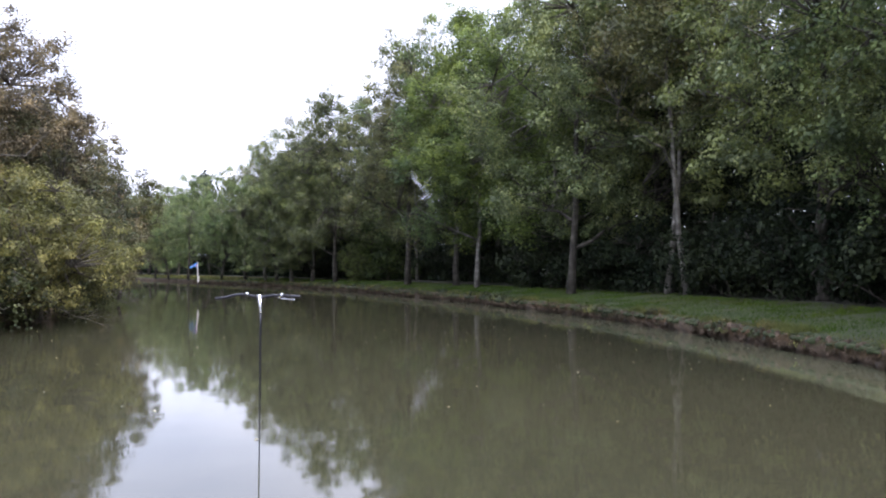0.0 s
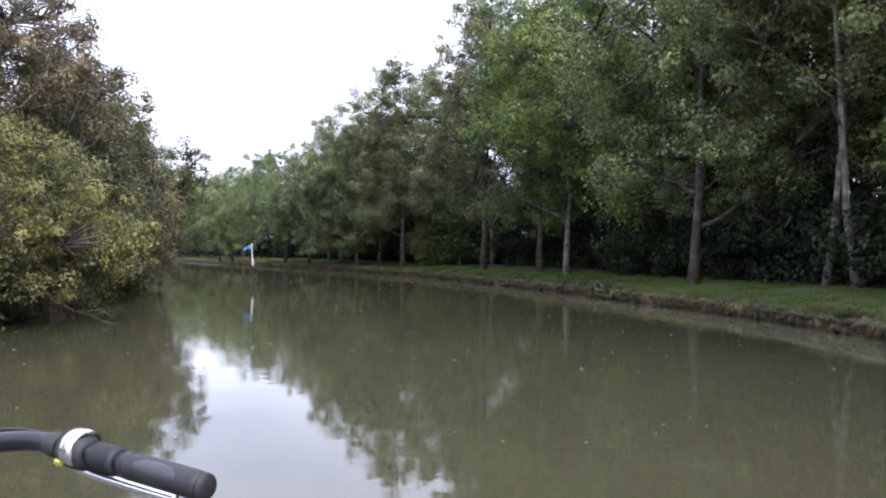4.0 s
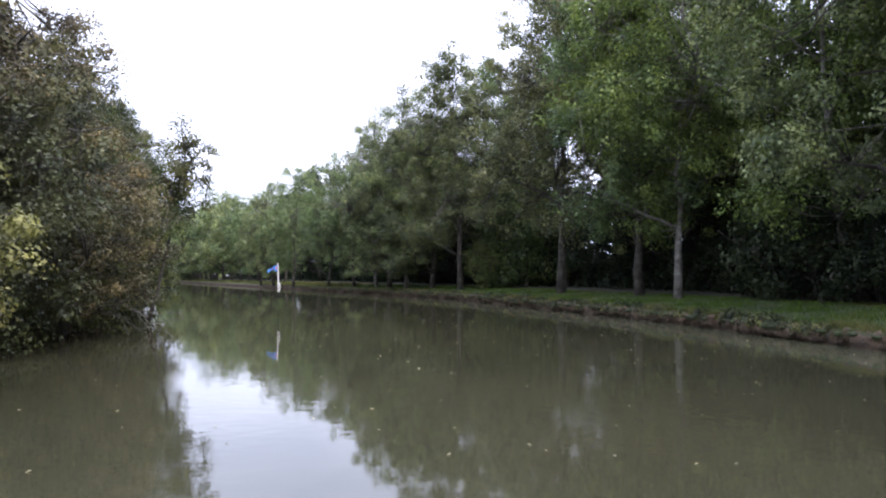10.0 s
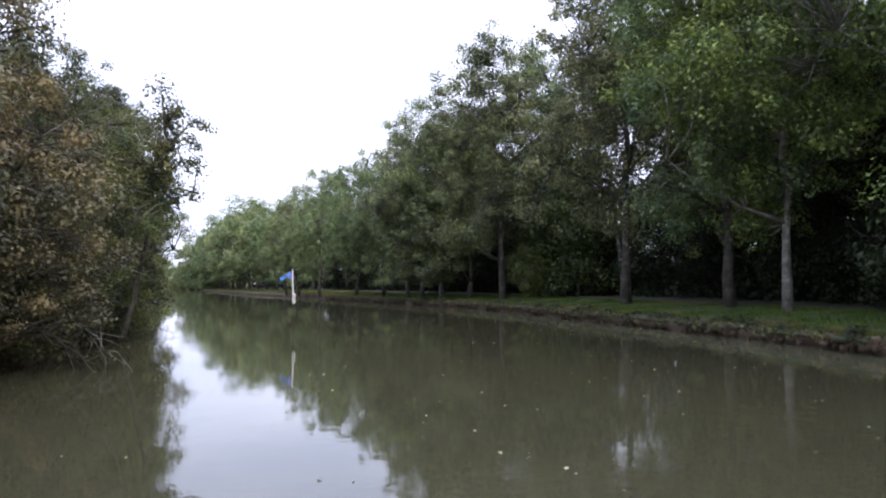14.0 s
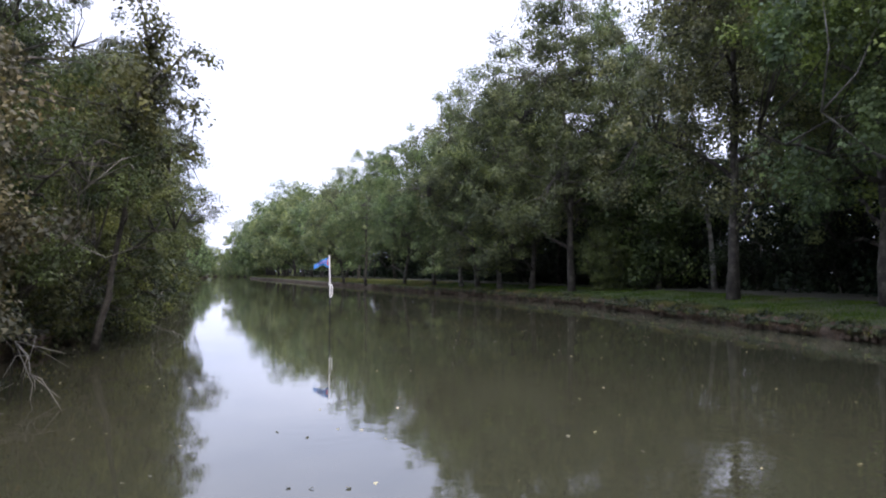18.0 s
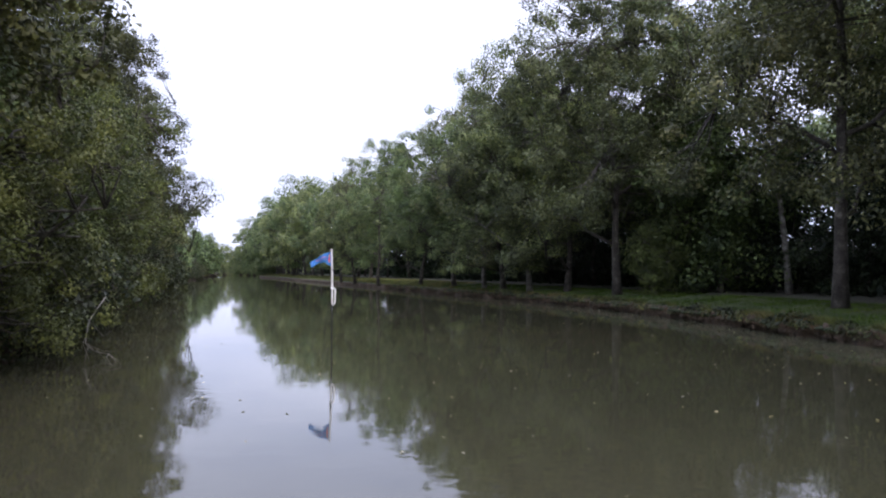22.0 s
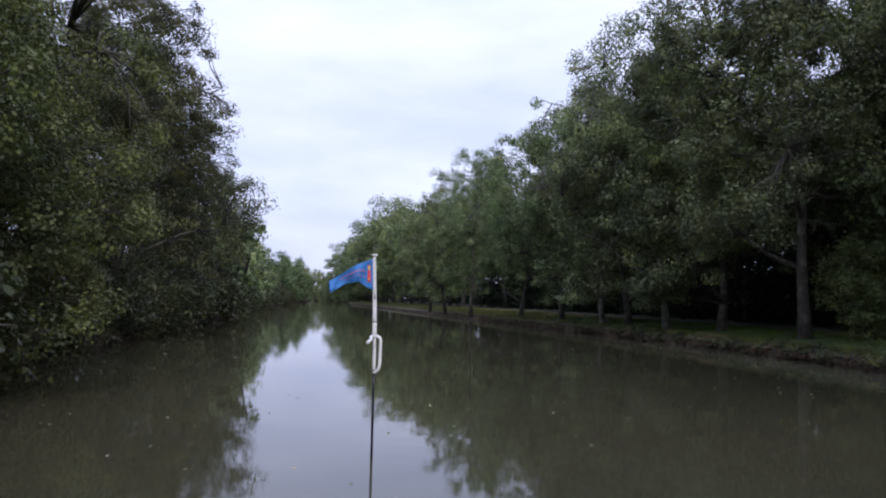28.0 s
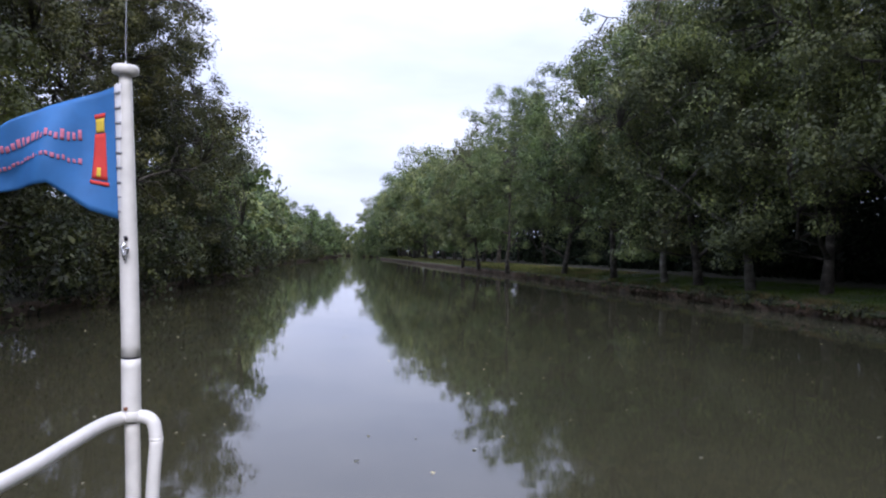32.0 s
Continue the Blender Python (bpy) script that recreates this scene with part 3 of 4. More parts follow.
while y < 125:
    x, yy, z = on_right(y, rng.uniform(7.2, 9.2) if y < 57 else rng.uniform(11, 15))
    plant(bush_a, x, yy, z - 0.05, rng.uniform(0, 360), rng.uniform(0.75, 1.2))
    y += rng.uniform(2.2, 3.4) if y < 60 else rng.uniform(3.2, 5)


def thicket(name, line, outward, low, high, y_range, count, tall, leaf, mat, seed, label, even=1.3):
    """The wood's unbroken depth of leaves, too far in for single plants to be told apart."""
    g = np.random.default_rng(seed)
    pick = np.flatnonzero((line[:, 1] > y_range[0]) & (line[:, 1] < y_range[1]))
    run = np.concatenate([[0], np.cumsum(np.linalg.norm(np.diff(line[pick], axis=0), axis=1))])
    i = pick[np.searchsorted(run, g.uniform(0, run[-1], count)).clip(0, len(pick) - 1)]
    off = g.uniform(low, high, count)
    at = np.column_stack([line[i] + outward[i] * off[:, None], 1.0 + tall * g.random(count) ** even])
    at = at[[not (10.5 < p[2] and clearing(p[0], p[1], 0.8)) for p in at]]
    me = foliage(name, at, 60, leaf, 1.7, g, 3)
    me.materials.append(mat)
    return tagged(new(name, me), label, "undergrowth", kind="stuff")


# dark leaf sheets close sky gaps and carry the wood's shade in their colour
thicket("woodland_thicket", right_line, right_out, 19, 38, (-40, 300), 1700, 14.5, 0.5, LEAF_SHADE, 41, "deep shade-coloured leaves filling the wood behind the trees")
thicket("woodland_floor_growth", right_line, right_out, 15, 44, (-40, 300), 900, 4.5, 0.55, LEAF_SHADE, 44, "shade-coloured low growth covering the wood's floor")
thicket("woodland_edge_growth", right_line, right_out, 10.5, 18, (-20, 150), 1700, 12.5, 0.34, LEAF_SHADE, 45, "shade-coloured leaves closing the wood's edge behind the row")
thicket("woodland_depth", right_line, right_out, 13.5, 27, (-20, 160), 1900, 14.5, 0.52, LEAF_SHADE, 46, "shade-coloured leaves between the wood's trunks", 0.9)
thicket("far_bank_thicket", left_line, left_out, 6, 32, (-40, 310), 1500, 7.0, 0.5, LEAF_SHADE, 42, "shade-coloured leaves filling the wooded far bank")

# ---- the wooded bank opposite ----
hazel = tagged(grow_tree("overhanging_bush", 31, 6.0, 3.7, 0.3, 320, 170, 0.088, 0.56, LEAF_YELLOW, BARK, 0.07, 10, stems=5), "yellow-green bush overhanging the canal water", "bush")
rust = tagged(grow_tree("turning_tree", 32, 10.5, 3.9, 0.7, 350, 155, 0.098, 0.64, LEAF_BROWN, BARK, 0.13, 9, stems=2, ragged=1.0), "olive-brown shrubby tree turning rusty over the water", "tree")
willow = tagged(grow_tree("bank_tree", 33, 10.5, 4.2, 0.5, 350, 190, 0.084, 0.66, LEAF_WILLOW, BARK, 0.12, 9, stems=3, ragged=1.0), "olive-green shrubby tree leaning over the canal", "tree")
ash = tagged(grow_tree("dark_bank_tree", 34, 13.5, 3.8, 2.0, 330, 165, 0.098, 0.62, LEAF_ALDER, BARK, 0.17, 8, ragged=1.1, taper=0.8), "dark green slender tree on the wooded bank", "tree")
brown_ash = tagged(grow_tree("brown_bank_tree", 39, 13.5, 4.0, 1.6, 330, 150, 0.1, 0.64, LEAF_UMBER, BARK, 0.16, 9, ragged=1.1), "grey-brown slender tree turning for autumn on the bank", "tree")
alder = tagged(grow_tree("alder_tree", 35, 18.5, 6.2, 0.4, 600, 175, 0.105, 0.72, LEAF_ALDER, BARK, 0.24, 10, ragged=1.1, taper=1.35), "tall dark alder with branches down to the water", "tree")
far_willow = tagged(grow_tree("far_bank_tree", 37, 10.5, 4.2, 0.3, 105, 30, 0.4, 1.15, LEAF_GREEN, BARK, 0.12, 9, stems=3, ragged=1.0), "small green tree by the water's far bend", "tree")
far_alder = tagged(grow_tree("far_alder_tree", 38, 12.0, 4.0, 0.3, 190, 40, 0.31, 1.0, LEAF_GREEN, BARK, 0.15, 9, ragged=1.1), "green alder leaning over the far water", "tree")
water_bush = tagged(grow_tree("waterside_bush", 36, 4.6, 3.0, 0.3, 100, 52, 0.16, 0.85, LEAF_ALDER, BARK, 0.05, 8, stems=4), "dark green bush drooping to the canal water", "bush", "bushes along the water")
far_water_bush = tagged(grow_tree("far_waterside_bush", 40, 4.6, 3.0, 0.3, 70, 26, 0.27, 0.9, LEAF_ALDER, BARK, 0.05, 6, stems=3), "dark green bush along the farther water", "bush", "bushes along the water")
LEFT_SET = {"h": hazel, "r": rust, "w": willow, "a": ash, "b": brown_ash, "d": alder, "W": far_willow, "D": far_alder}
LEFT_PLAN = [("h", -15.4, 28.8, 0.94, 0), ("h", -17.5, 24, 0.95, 80), ("b", -20.6, 33.5, 1.02, 40), ("r", -18.4, 35.5, 0.98, 10), ("b", -20.9, 38, 1.0, 200), ("r", -19.6, 41.0, 0.92, 120), ("b", -24, 44.5, 0.85, 300), ("w", -22.3, 46.5, 0.82, 60),
             ("w", -25.0, 52.5, 0.9, 170), ("a", -27.5, 51, 0.95, 20), ("w", -28.0, 57.5, 0.85, 260), ("w", -30.2, 61.5, 1.0, 330), ("a", -33.0, 64, 1.1, 110), ("w", -34.5, 66.5, 0.82, 60), ("a", -37.0, 70.0, 0.85, 75), ("a", -40.0, 72, 1.05, 0),
             ("d", -43.6, 79.2, 1.0, 0), ("d", -47.5, 87, 0.82, 140), ("a", -51.0, 92, 0.95, 70), ("W", -53.5, 97, 1.0, 20), ("D", -58.5, 104, 1.0, 180), ("W", -62.5, 110, 0.95, 110), ("D", -68.5, 119, 0.95, 60), ("W", -74.5, 128, 1.0, 200),
             ("D", -82.5, 139, 0.95, 10), ("W", -89, 150, 1.0, 90), ("D", -96, 160, 0.95, 280), ("W", -104, 172, 1.0, 10), ("D", -109, 182, 0.95, 120)]
for kind, x, y, size, turn in LEFT_PLAN:
    plant(LEFT_SET[kind], x, y, max(0.3, ground_height(left_offset(x, y))) - 0.05, turn, size)
leaning = tagged(grow_tree("leaning_ash", 51, 8.6, 1.7, 4.2, 62, 95, 0.1, 0.52, LEAF_ALDER, BARK, 0.09, 7, ragged=1.0), "slender grey-green ash leaning out over the canal", "tree")
leaning.matrix_basis = pose(-20.6, 48.6, 0.5, 4, 15, 0)
for x, y in [(-27, 28), (-29, 36), (-32, 45), (-36, 54), (-42, 63), (-48, 72), (-55, 84), (-62, 95), (-72, 110), (-84, 126), (-98, 146), (-116, 168), (-140, 190)]:
    plant(rng.choice((wood_a, wood_b)), x, y, 0.95, rng.uniform(0, 360), rng.uniform(0.5, 0.62))
y = 14.0
while y < 195:
    x, yy, z = on_left(y, rng.uniform(-0.1, 0.6))
    plant(water_bush if y < 84 else far_water_bush, x, yy, 0.22, rng.uniform(0, 360), rng.uniform(0.5, 0.75) if y < 52 else rng.uniform(0.65, 0.95))
    y += rng.uniform(2.2, 3.4) * (1 if y < 95 else 1.35)

# ---- the canal's far bend, closed by bushes and trees ----
for y in np.linspace(262, 322, 18):
    x, yy, z = on_right(y, rng.uniform(-0.4, 0.4))
    plant(far_willow, x, yy, -0.3, rng.uniform(0, 360), rng.uniform(0.45, 0.7))
for y in np.linspace(268, 326, 12):
    x, yy, z = on_right(y, rng.uniform(1.5, 4.5))
    plant(rng.choice((far_willow, far_alder)), x, yy, z - 0.1, rng.uniform(0, 360), rng.uniform(0.85, 1.15))
for y in np.linspace(192, 300, 15):
    x, yy, z = on_left(y, rng.uniform(0.6, 2.2))
    plant(rng.choice((far_willow, far_alder)), x, yy, z - 0.1, rng.uniform(0, 360), rng.uniform(0.85, 1.1))
thicket("far_bend_thicket", right_line, right_out, 3, 24, (262, 345), 420, 11.0, 0.6, LEAF_GREEN, 43, "green leaves closing the canal's far bend")


# ---- grass and plants on the towpath bank ----
def blades(name, foot, height, lean, rng_, mat, label, width=0.016):
    """Upright grass blades, one narrow triangle each, bent by lean."""
    n = len(foot)
    a = rng_.uniform(0, 6.28, n)
    side = np.stack([np.cos(a), np.sin(a), np.zeros(n)], 1) * (width * rng_.uniform(0.7, 1.6, n))[:, None]
    tip = foot + lean + rng_.normal(0, 0.35, (n, 3)) * (1, 1, 0) * height[:, None] + np.stack([np.zeros(n), np.zeros(n), height], 1)
    v = np.stack([foot - side, foot + side, tip], 1).astype(np.float32)
    me = bpy.data.meshes.new(name)
    me.vertices.add(3 * n)
    me.vertices.foreach_set("co", v.ravel())
    me.loops.add(3 * n)
    me.loops.foreach_set("vertex_index", np.arange(3 * n, dtype=np.int32))
    me.polygons.add(n)
    me.polygons.foreach_set("loop_start", np.arange(0, 3 * n, 3, dtype=np.int32))
    me.polygons.foreach_set("loop_total", np.full(n, 3, np.int32))
    me.update(calc_edges=True)
    me.materials.append(mat)
    return tagged(new(name, me), label, "grass", kind="stuff")


def along_right(count, low, high, y_low, y_high, g):
    """Random places on the right bank, and their outward directions."""
    pick = np.flatnonzero((right_line[:, 1] > y_low) & (right_line[:, 1] < y_high))
    t = g.uniform(0, len(pick) - 1.001, count)
    i, u = pick[t.astype(int)], (t - t.astype(int))[:, None]
    p = right_line[i] * (1 - u) + right_line[i + 1] * u
    off = g.uniform(low, high, count)
    o = right_out[i]
    z = np.interp(off, [q[0] for q in PROFILE[5:]], [q[1] for q in PROFILE[5:]])
    return np.column_stack([p + o * off[:, None], z]), np.column_stack([o, np.zeros(count)])


g = np.random.default_rng(61)
foot, o = along_right(120000, 0.5, 6.6, 14, 112, g)
blades("mown_grass", foot - (0, 0, 0.03), g.uniform(0.05, 0.14, len(foot)), 0 * foot, g, GRASS, "short green mown grass on the towpath bank", 0.012)
foot, o = along_right(26000, 0.2, 6.0, 112, 235, g)
blades("far_grass", foot - (0, 0, 0.03), g.uniform(0.1, 0.22, len(foot)), 0 * foot, g, EDGE_GRASS, "green grass on the towpath's farther bank", 0.05)
foot, o = along_right(60000, 0.0, 0.6, 14, 125, g)
tall = g.uniform(0.08, 0.26, len(foot)) * (0.6 + 0.9 * (np.sin(foot[:, 0] * 1.7) * np.sin(foot[:, 1] * 1.1) > 0.1))
blades("edge_grass", foot - (0, 0, 0.04), tall, -o * (tall * 0.3)[:, None] - (0, 0, 0.04), g, EDGE_GRASS, "longer green and dry grass along the bank's edge", 0.009)
foot, o = along_right(24000, -0.1, 0.1, 14, 125, g)
drop = g.uniform(0.08, 0.3, len(foot))
blades("hanging_grass", foot + (0, 0, 0.03), -drop, -o * 0.1, g, DRY_GRASS, "dry grass and roots hanging down the bank's face", 0.012)


def clods(name, at, size, g_, mat, label):
    """Rough lumps of turf and earth, each a small twelve-cornered ball pressed out of shape."""
    p = (1 + 5 ** 0.5) / 2
    ball = unit(np.array([(-1, p, 0), (1, p, 0), (-1, -p, 0), (1, -p, 0), (0, -1, p), (0, 1, p), (0, -1, -p), (0, 1, -p), (p, 0, -1), (p, 0, 1), (-p, 0, -1), (-p, 0, 1)], float))
    faces = np.array([(a, b, c) for a in range(12) for b in range(a + 1, 12) for c in range(b + 1, 12) if max(np.linalg.norm(ball[a] - ball[b]), np.linalg.norm(ball[b] - ball[c]), np.linalg.norm(ball[a] - ball[c])) < 1.2])
    flip = (np.cross(ball[faces[:, 1]] - ball[faces[:, 0]], ball[faces[:, 2]] - ball[faces[:, 0]]) * ball[faces].mean(1)).sum(1) < 0
    faces[flip] = faces[flip][:, ::-1]
    n = len(at)
    v = at[:, None] + ball[None] * g_.uniform(0.6, 1.35, (n, 12, 1)) * size[:, None]
    f = (faces[None] + 12 * np.arange(n)[:, None, None]).reshape(-1, 3)
    me = mesh_of(name, v.reshape(-1, 3).tolist(), f.tolist())
    me.materials.append(mat)
    return tagged(new(name, me), label, "earth", kind="stuff")


foot, o = along_right(2600, -0.1, 0.12, 14, 125, g)
foot[:, 2] = g.uniform(0.1, 0.46, len(foot))
clods("bank_clods", foot, g.uniform(0.05, 0.13, (len(foot), 1)) * (1, 1, 1.25), g, EARTH, "crumbling brown earth clods down the bank's face")
foot, o = along_right(1500, -0.12, 0.25, 14, 125, g)
clods("turf_clods", foot + (0, 0, -0.03), g.uniform(0.06, 0.17, (len(foot), 1)) * (1.3, 1.3, 0.6), g, GRASS_SOIL, "uneven lumps of turf along the bank's lip")


def bank_plant(seed, wide, tall_, count, leaf, mat, name, label):
    r = np.random.default_rng(seed)
    thing = new(name)
    at = unit(r.normal(0, 1, (count, 3))) * (r.random((count, 1)) ** 0.5) * (wide, wide * 0.7, tall_)
    at[:, 2] = abs(at[:, 2])
    tagged(part("leaf_mass", leaves("leaf_mass", at, leaf, r, unit(at) + (0, 0, 0.3), 4), mat, thing), kind="stuff")
    for k in range(4):
        a = k * 1.6 + r.random()
        part("stalk", tube("stalk", [(0, 0, -0.15), (math.cos(a) * wide * 0.3, math.sin(a) * wide * 0.3, tall_ * 0.4), (math.cos(a) * wide * 0.5, math.sin(a) * wide * 0.5, tall_ * 0.75)], [0.012, 0.009, 0.005], 5), BARK, thing)
    return tagged(thing, label, "plant", "plants on the bank's edge")


dock = bank_plant(71, 0.5, 0.34, 120, 0.13, LEAF_ALDER, "bank_plant", "broad-leaved green plant hanging over the bank's edge")
ivy = bank_plant(72, 0.65, 0.3, 170, 0.1, LEAF_YELLOW, "creeping_plant", "yellowish green creeping plant at the earth bank's edge")
y = 16.0
while y < 122:
    x, yy, z = on_right(y, rng.uniform(0.0, 0.3))
    plant(rng.choice((dock, ivy, ivy)), x, yy, z - rng.uniform(0.06, 0.3), rng.uniform(0, 360), rng.uniform(0.4, 1.2))
    y += rng.choice((0.35, 0.5, 0.7, 1.1, 2.0))


y = 44.0
while y < 96:
    x, yy, z = on_right(y, rng.uniform(-0.05, 0.4))
    plant(rng.choice((dock, dock, ivy)), x, yy, z - rng.uniform(0.05, 0.25), rng.uniform(0, 360), rng.uniform(0.7, 1.6))
    y += rng.choice((0.4, 0.8, 1.3))

# ---- dead branches ----
def dead_branch(seed, start, end, twigs, spread, r0, label):
    """A bare pale branch with forking twigs, from its root at start to its tip at end."""
    r = np.random.default_rng(seed)
    start, end = np.array(start, float), np.array(end, float)
    thing = new("dead_branch")
    long = np.linalg.norm(end - start)
    q = np.linspace(0, 1, 8)[:, None]
    main = start + (end - start) * q + np.sin(q * 3.1) * r.normal(0, 0.06 * long, 3) + r.normal(0, 0.018 * long, (8, 3)) * q
    part("stem", tube("stem", main - start, r0 * (1 - 0.8 * q[:, 0]), 6), DEAD_WOOD, thing)
    for k in range(twigs):
        i = r.integers(2, 7)
        d = unit(unit(end - start) + r.normal(0, spread, 3)) * long * r.uniform(0.2, 0.5)
        mid = main[i] + d * 0.5 + r.normal(0, 0.05 * long, 3)
        part("twig", tube("twig", np.array([main[i], mid, main[i] + d]) - start, [r0 * 0.4, r0 * 0.28, 0.004], 4), DEAD_WOOD, thing)
    thing.location = start
    return tagged(thing, label, "branch")


PALE = "bare pale dead branch hanging from a towpath tree"
dead_branch(81, (7.9, 44.5, 8.2), (6.5, 45.0, 5.8), 14, 0.7, 0.018, PALE)
dead_branch(82, (7.9, 44.4, 7.6), (7.5, 43.7, 5.0), 14, 0.7, 0.018, PALE)
dead_branch(83, (6.4, 48.0, 8.6), (5.2, 47.1, 7.3), 12, 0.7, 0.018, PALE)
dead_branch(84, (1.0, 59.5, 12.2), (-0.4, 58.8, 11.0), 12, 0.7, 0.02, PALE)
dead_branch(85, (-12.6, 86.0, 8.4), (-14.2, 85.0, 7.2), 6, 0.4, 0.03, PALE)
for k, (x, y, z) in enumerate(((-12.6, 87.1, 7.6), (-11.2, 86.9, 6.8), (-12.5, 87.4, 9.6), (-11.4, 87.0, 8.8), (-12.2, 86.8, 6.2))):
    dead_branch(101 + k, (-11.86 + (x + 11.86) * 0.35, 87.6, z - 1.4), (x, y, z), 12, 0.6, 0.02, "brown bare twigs sprouting from a towpath tree's trunk")
LOW = "bare grey dead branch reaching down into the canal water"
dead_branch(86, (-20.4, 45.4, 1.5), (-17.0, 43.3, 0.12), 9, 0.3, 0.03, LOW)
dead_branch(87, (-20.2, 43.4, 1.1), (-17.2, 42.4, 0.1), 7, 0.3, 0.025, LOW)
dead_branch(88, (-15.6, 29.6, 1.2), (-12.3, 28.4, 0.1), 7, 0.3, 0.02, LOW)
dead_branch(92, (-24.6, 57.0, 1.4), (-21.8, 54.2, 0.12), 8, 0.3, 0.025, LOW)
GREY = "bare grey dead branch standing out of the bank's bushes"
dead_branch(89, (-20.0, 41.5, 2.6), (-16.4, 40.0, 5.6), 11, 0.45, 0.035, GREY)
dead_branch(90, (-21.2, 47.0, 1.6), (-17.9, 45.0, 4.4), 11, 0.45, 0.035, GREY)
dead_branch(91, (-19.5, 37.0, 3.0), (-15.9, 35.6, 6.0), 10, 0.45, 0.03, GREY)
dead_branch(93, (-26.5, 55.0, 2.2), (-22.9, 53.2, 4.6), 10, 0.45, 0.03, GREY)

dead_branch(94, (-24.6, 50.5, 2.0), (-21.2, 48.4, 5.0), 13, 0.45, 0.03, GREY)
dead_branch(95, (-22.2, 46.0, 4.4), (-18.9, 44.4, 7.2), 13, 0.45, 0.026, GREY)
dead_branch(96, (-20.6, 39.5, 1.0), (-16.9, 38.0, 2.9), 12, 0.45, 0.028, GREY)
dead_branch(97, (-27.0, 58.0, 3.0), (-23.8, 55.8, 5.8), 13, 0.45, 0.028, GREY)
dead_branch(98, (-24.4, 52.0, 0.9), (-21.0, 50.2, 2.0), 12, 0.4, 0.028, GREY)

# ---- leaves afloat ----
n = 720
k = g.uniform(0, 1, n)
iy = g.integers(np.searchsorted(right_line[:, 1], 2), np.searchsorted(right_line[:, 1], 95), n)
across_water = right_line[iy] * (1 - k)[:, None] + left_line[iy] * k[:, None]
me = leaves("floating_leaves", np.column_stack([across_water + g.normal(0, 0.6, (n, 2)), np.full(n, 0.007)]), 0.064, g, None, 4, 0.03)
me.materials.append(FALLEN)
tagged(new("floating_leaves", me), "scattered pale fallen leaves afloat on the water", "leaves", kind="stuff")


# ---- the boat's bow fittings and the bicycle's handlebar ----
def paint(name, colour, rough, metal=0.0, vary=0.12, scale=14.0, bump=0.03):
    m, n_, l, b = material(name, rough, metal)
    c = n_.new("ShaderNodeTexCoord").outputs["Object"]
    f = noise_node(n_, l, scale, 5.0, 0.6, c)
    l.new(ramp_node(n_, l, f, [(0.3, tuple(v * (1 - vary) for v in colour)), (0.7, tuple(min(1, v * (1 + vary * 0.5)) for v in colour))]), b.inputs["Base Color"])
    bump_node(n_, l, b, f, bump, 0.002)
    return m


WHITE_PAINT = paint("worn_white_paint", (0.74, 0.72, 0.68), 0.38)
BLACK_ALLOY = paint("black_anodised_metal", (0.018, 0.018, 0.024), 0.28, 0.5)
RUBBER = paint("black_rubber", (0.012, 0.012, 0.016), 0.62, 0.0, 0.2, 40.0, 0.2)
PAD_RUBBER = paint("grey_black_rubber", (0.024, 0.024, 0.03), 0.5, 0.0, 0.15, 60.0, 0.1)
CHROME = paint("brushed_silver_metal", (0.7, 0.7, 0.72), 0.22, 1.0)
RUST = paint("rusty_bolt", (0.2, 0.07, 0.025), 0.7)
CLOTH_BLUE = paint("blue_flag_cloth", (0.035, 0.16, 0.42), 0.7, 0.0, 0.2, 8.0)
CLOTH_WHITE = paint("white_flag_tape", (0.7, 0.7, 0.72), 0.75)
TAPE_GREY = paint("grey_tape_clip", (0.3, 0.3, 0.33), 0.6)
CLOTH_RED = paint("red_flag_print", (0.62, 0.05, 0.04), 0.75)
CLOTH_PINK = paint("faded_red_print", (0.52, 0.17, 0.26), 0.75)
CLOTH_YELLOW = paint("yellow_flag_print", (0.7, 0.5, 0.05), 0.75)
BADGE = paint("yellow_badge", (0.6, 0.6, 0.1), 0.5)
BOW = pose(-17.293, 57.973, -0.188, 0.3, 0, 20.94)


def bow_thing(name, label, category):
    ob = new(name)
    ob.matrix_basis = BOW
    return tagged(ob, label, category)


def bar(name, points, r, sides=14):
    """A round tube bent smoothly through the points."""
    p = smooth_line3(points, 6)
    return tube(name, p, np.full(len(p), r) if isinstance(r, float) else np.interp(np.linspace(0, 1, len(p)), np.linspace(0, 1, len(r)), r), sides)


def smooth_line3(points, step):
    p = np.array(points, float)
    p = np.vstack([2 * p[0] - p[1], p, 2 * p[-1] - p[-2]])
    got = []
    for i in range(1, len(p) - 2):
        a, b, c, d = p[i - 1:i + 3]
        for u in np.linspace(0, 1, step, endpoint=False):
            got.append(0.5 * (2 * b + (c - a) * u + (2 * a - 5 * b + 4 * c - d) * u * u + (3 * b - a - 3 * c + d) * u ** 3))
    return np.array(got + [p[-2]])


def lathe(name, profile, axis_from, axis_to, sides=20):
    """A turned solid: (distance along the axis, radius) pairs."""
    a, b = np.array(axis_from, float), np.array(axis_to, float)
    d = unit(b - a)
    return tube(name, [a + d * t for t, _ in profile], [r for _, r in profile], sides)


rail = bow_thing("bow_rail", "white painted tubular rail of a boat's bow", "railing")
part("top_tube", bar("top_tube", [(-1.005, 1.1, 1.82), (-1.015, 1.35, 1.82), (-1.04, 1.768, 1.821), (-1.072, 2.0, 1.82), (-1.098, 2.22, 1.82), (-1.08, 2.325, 1.821), (-1.035, 2.348, 1.822), (-0.995, 2.349, 1.805), (-0.978, 2.342, 1.75)], 0.0215), WHITE_PAINT, rail)
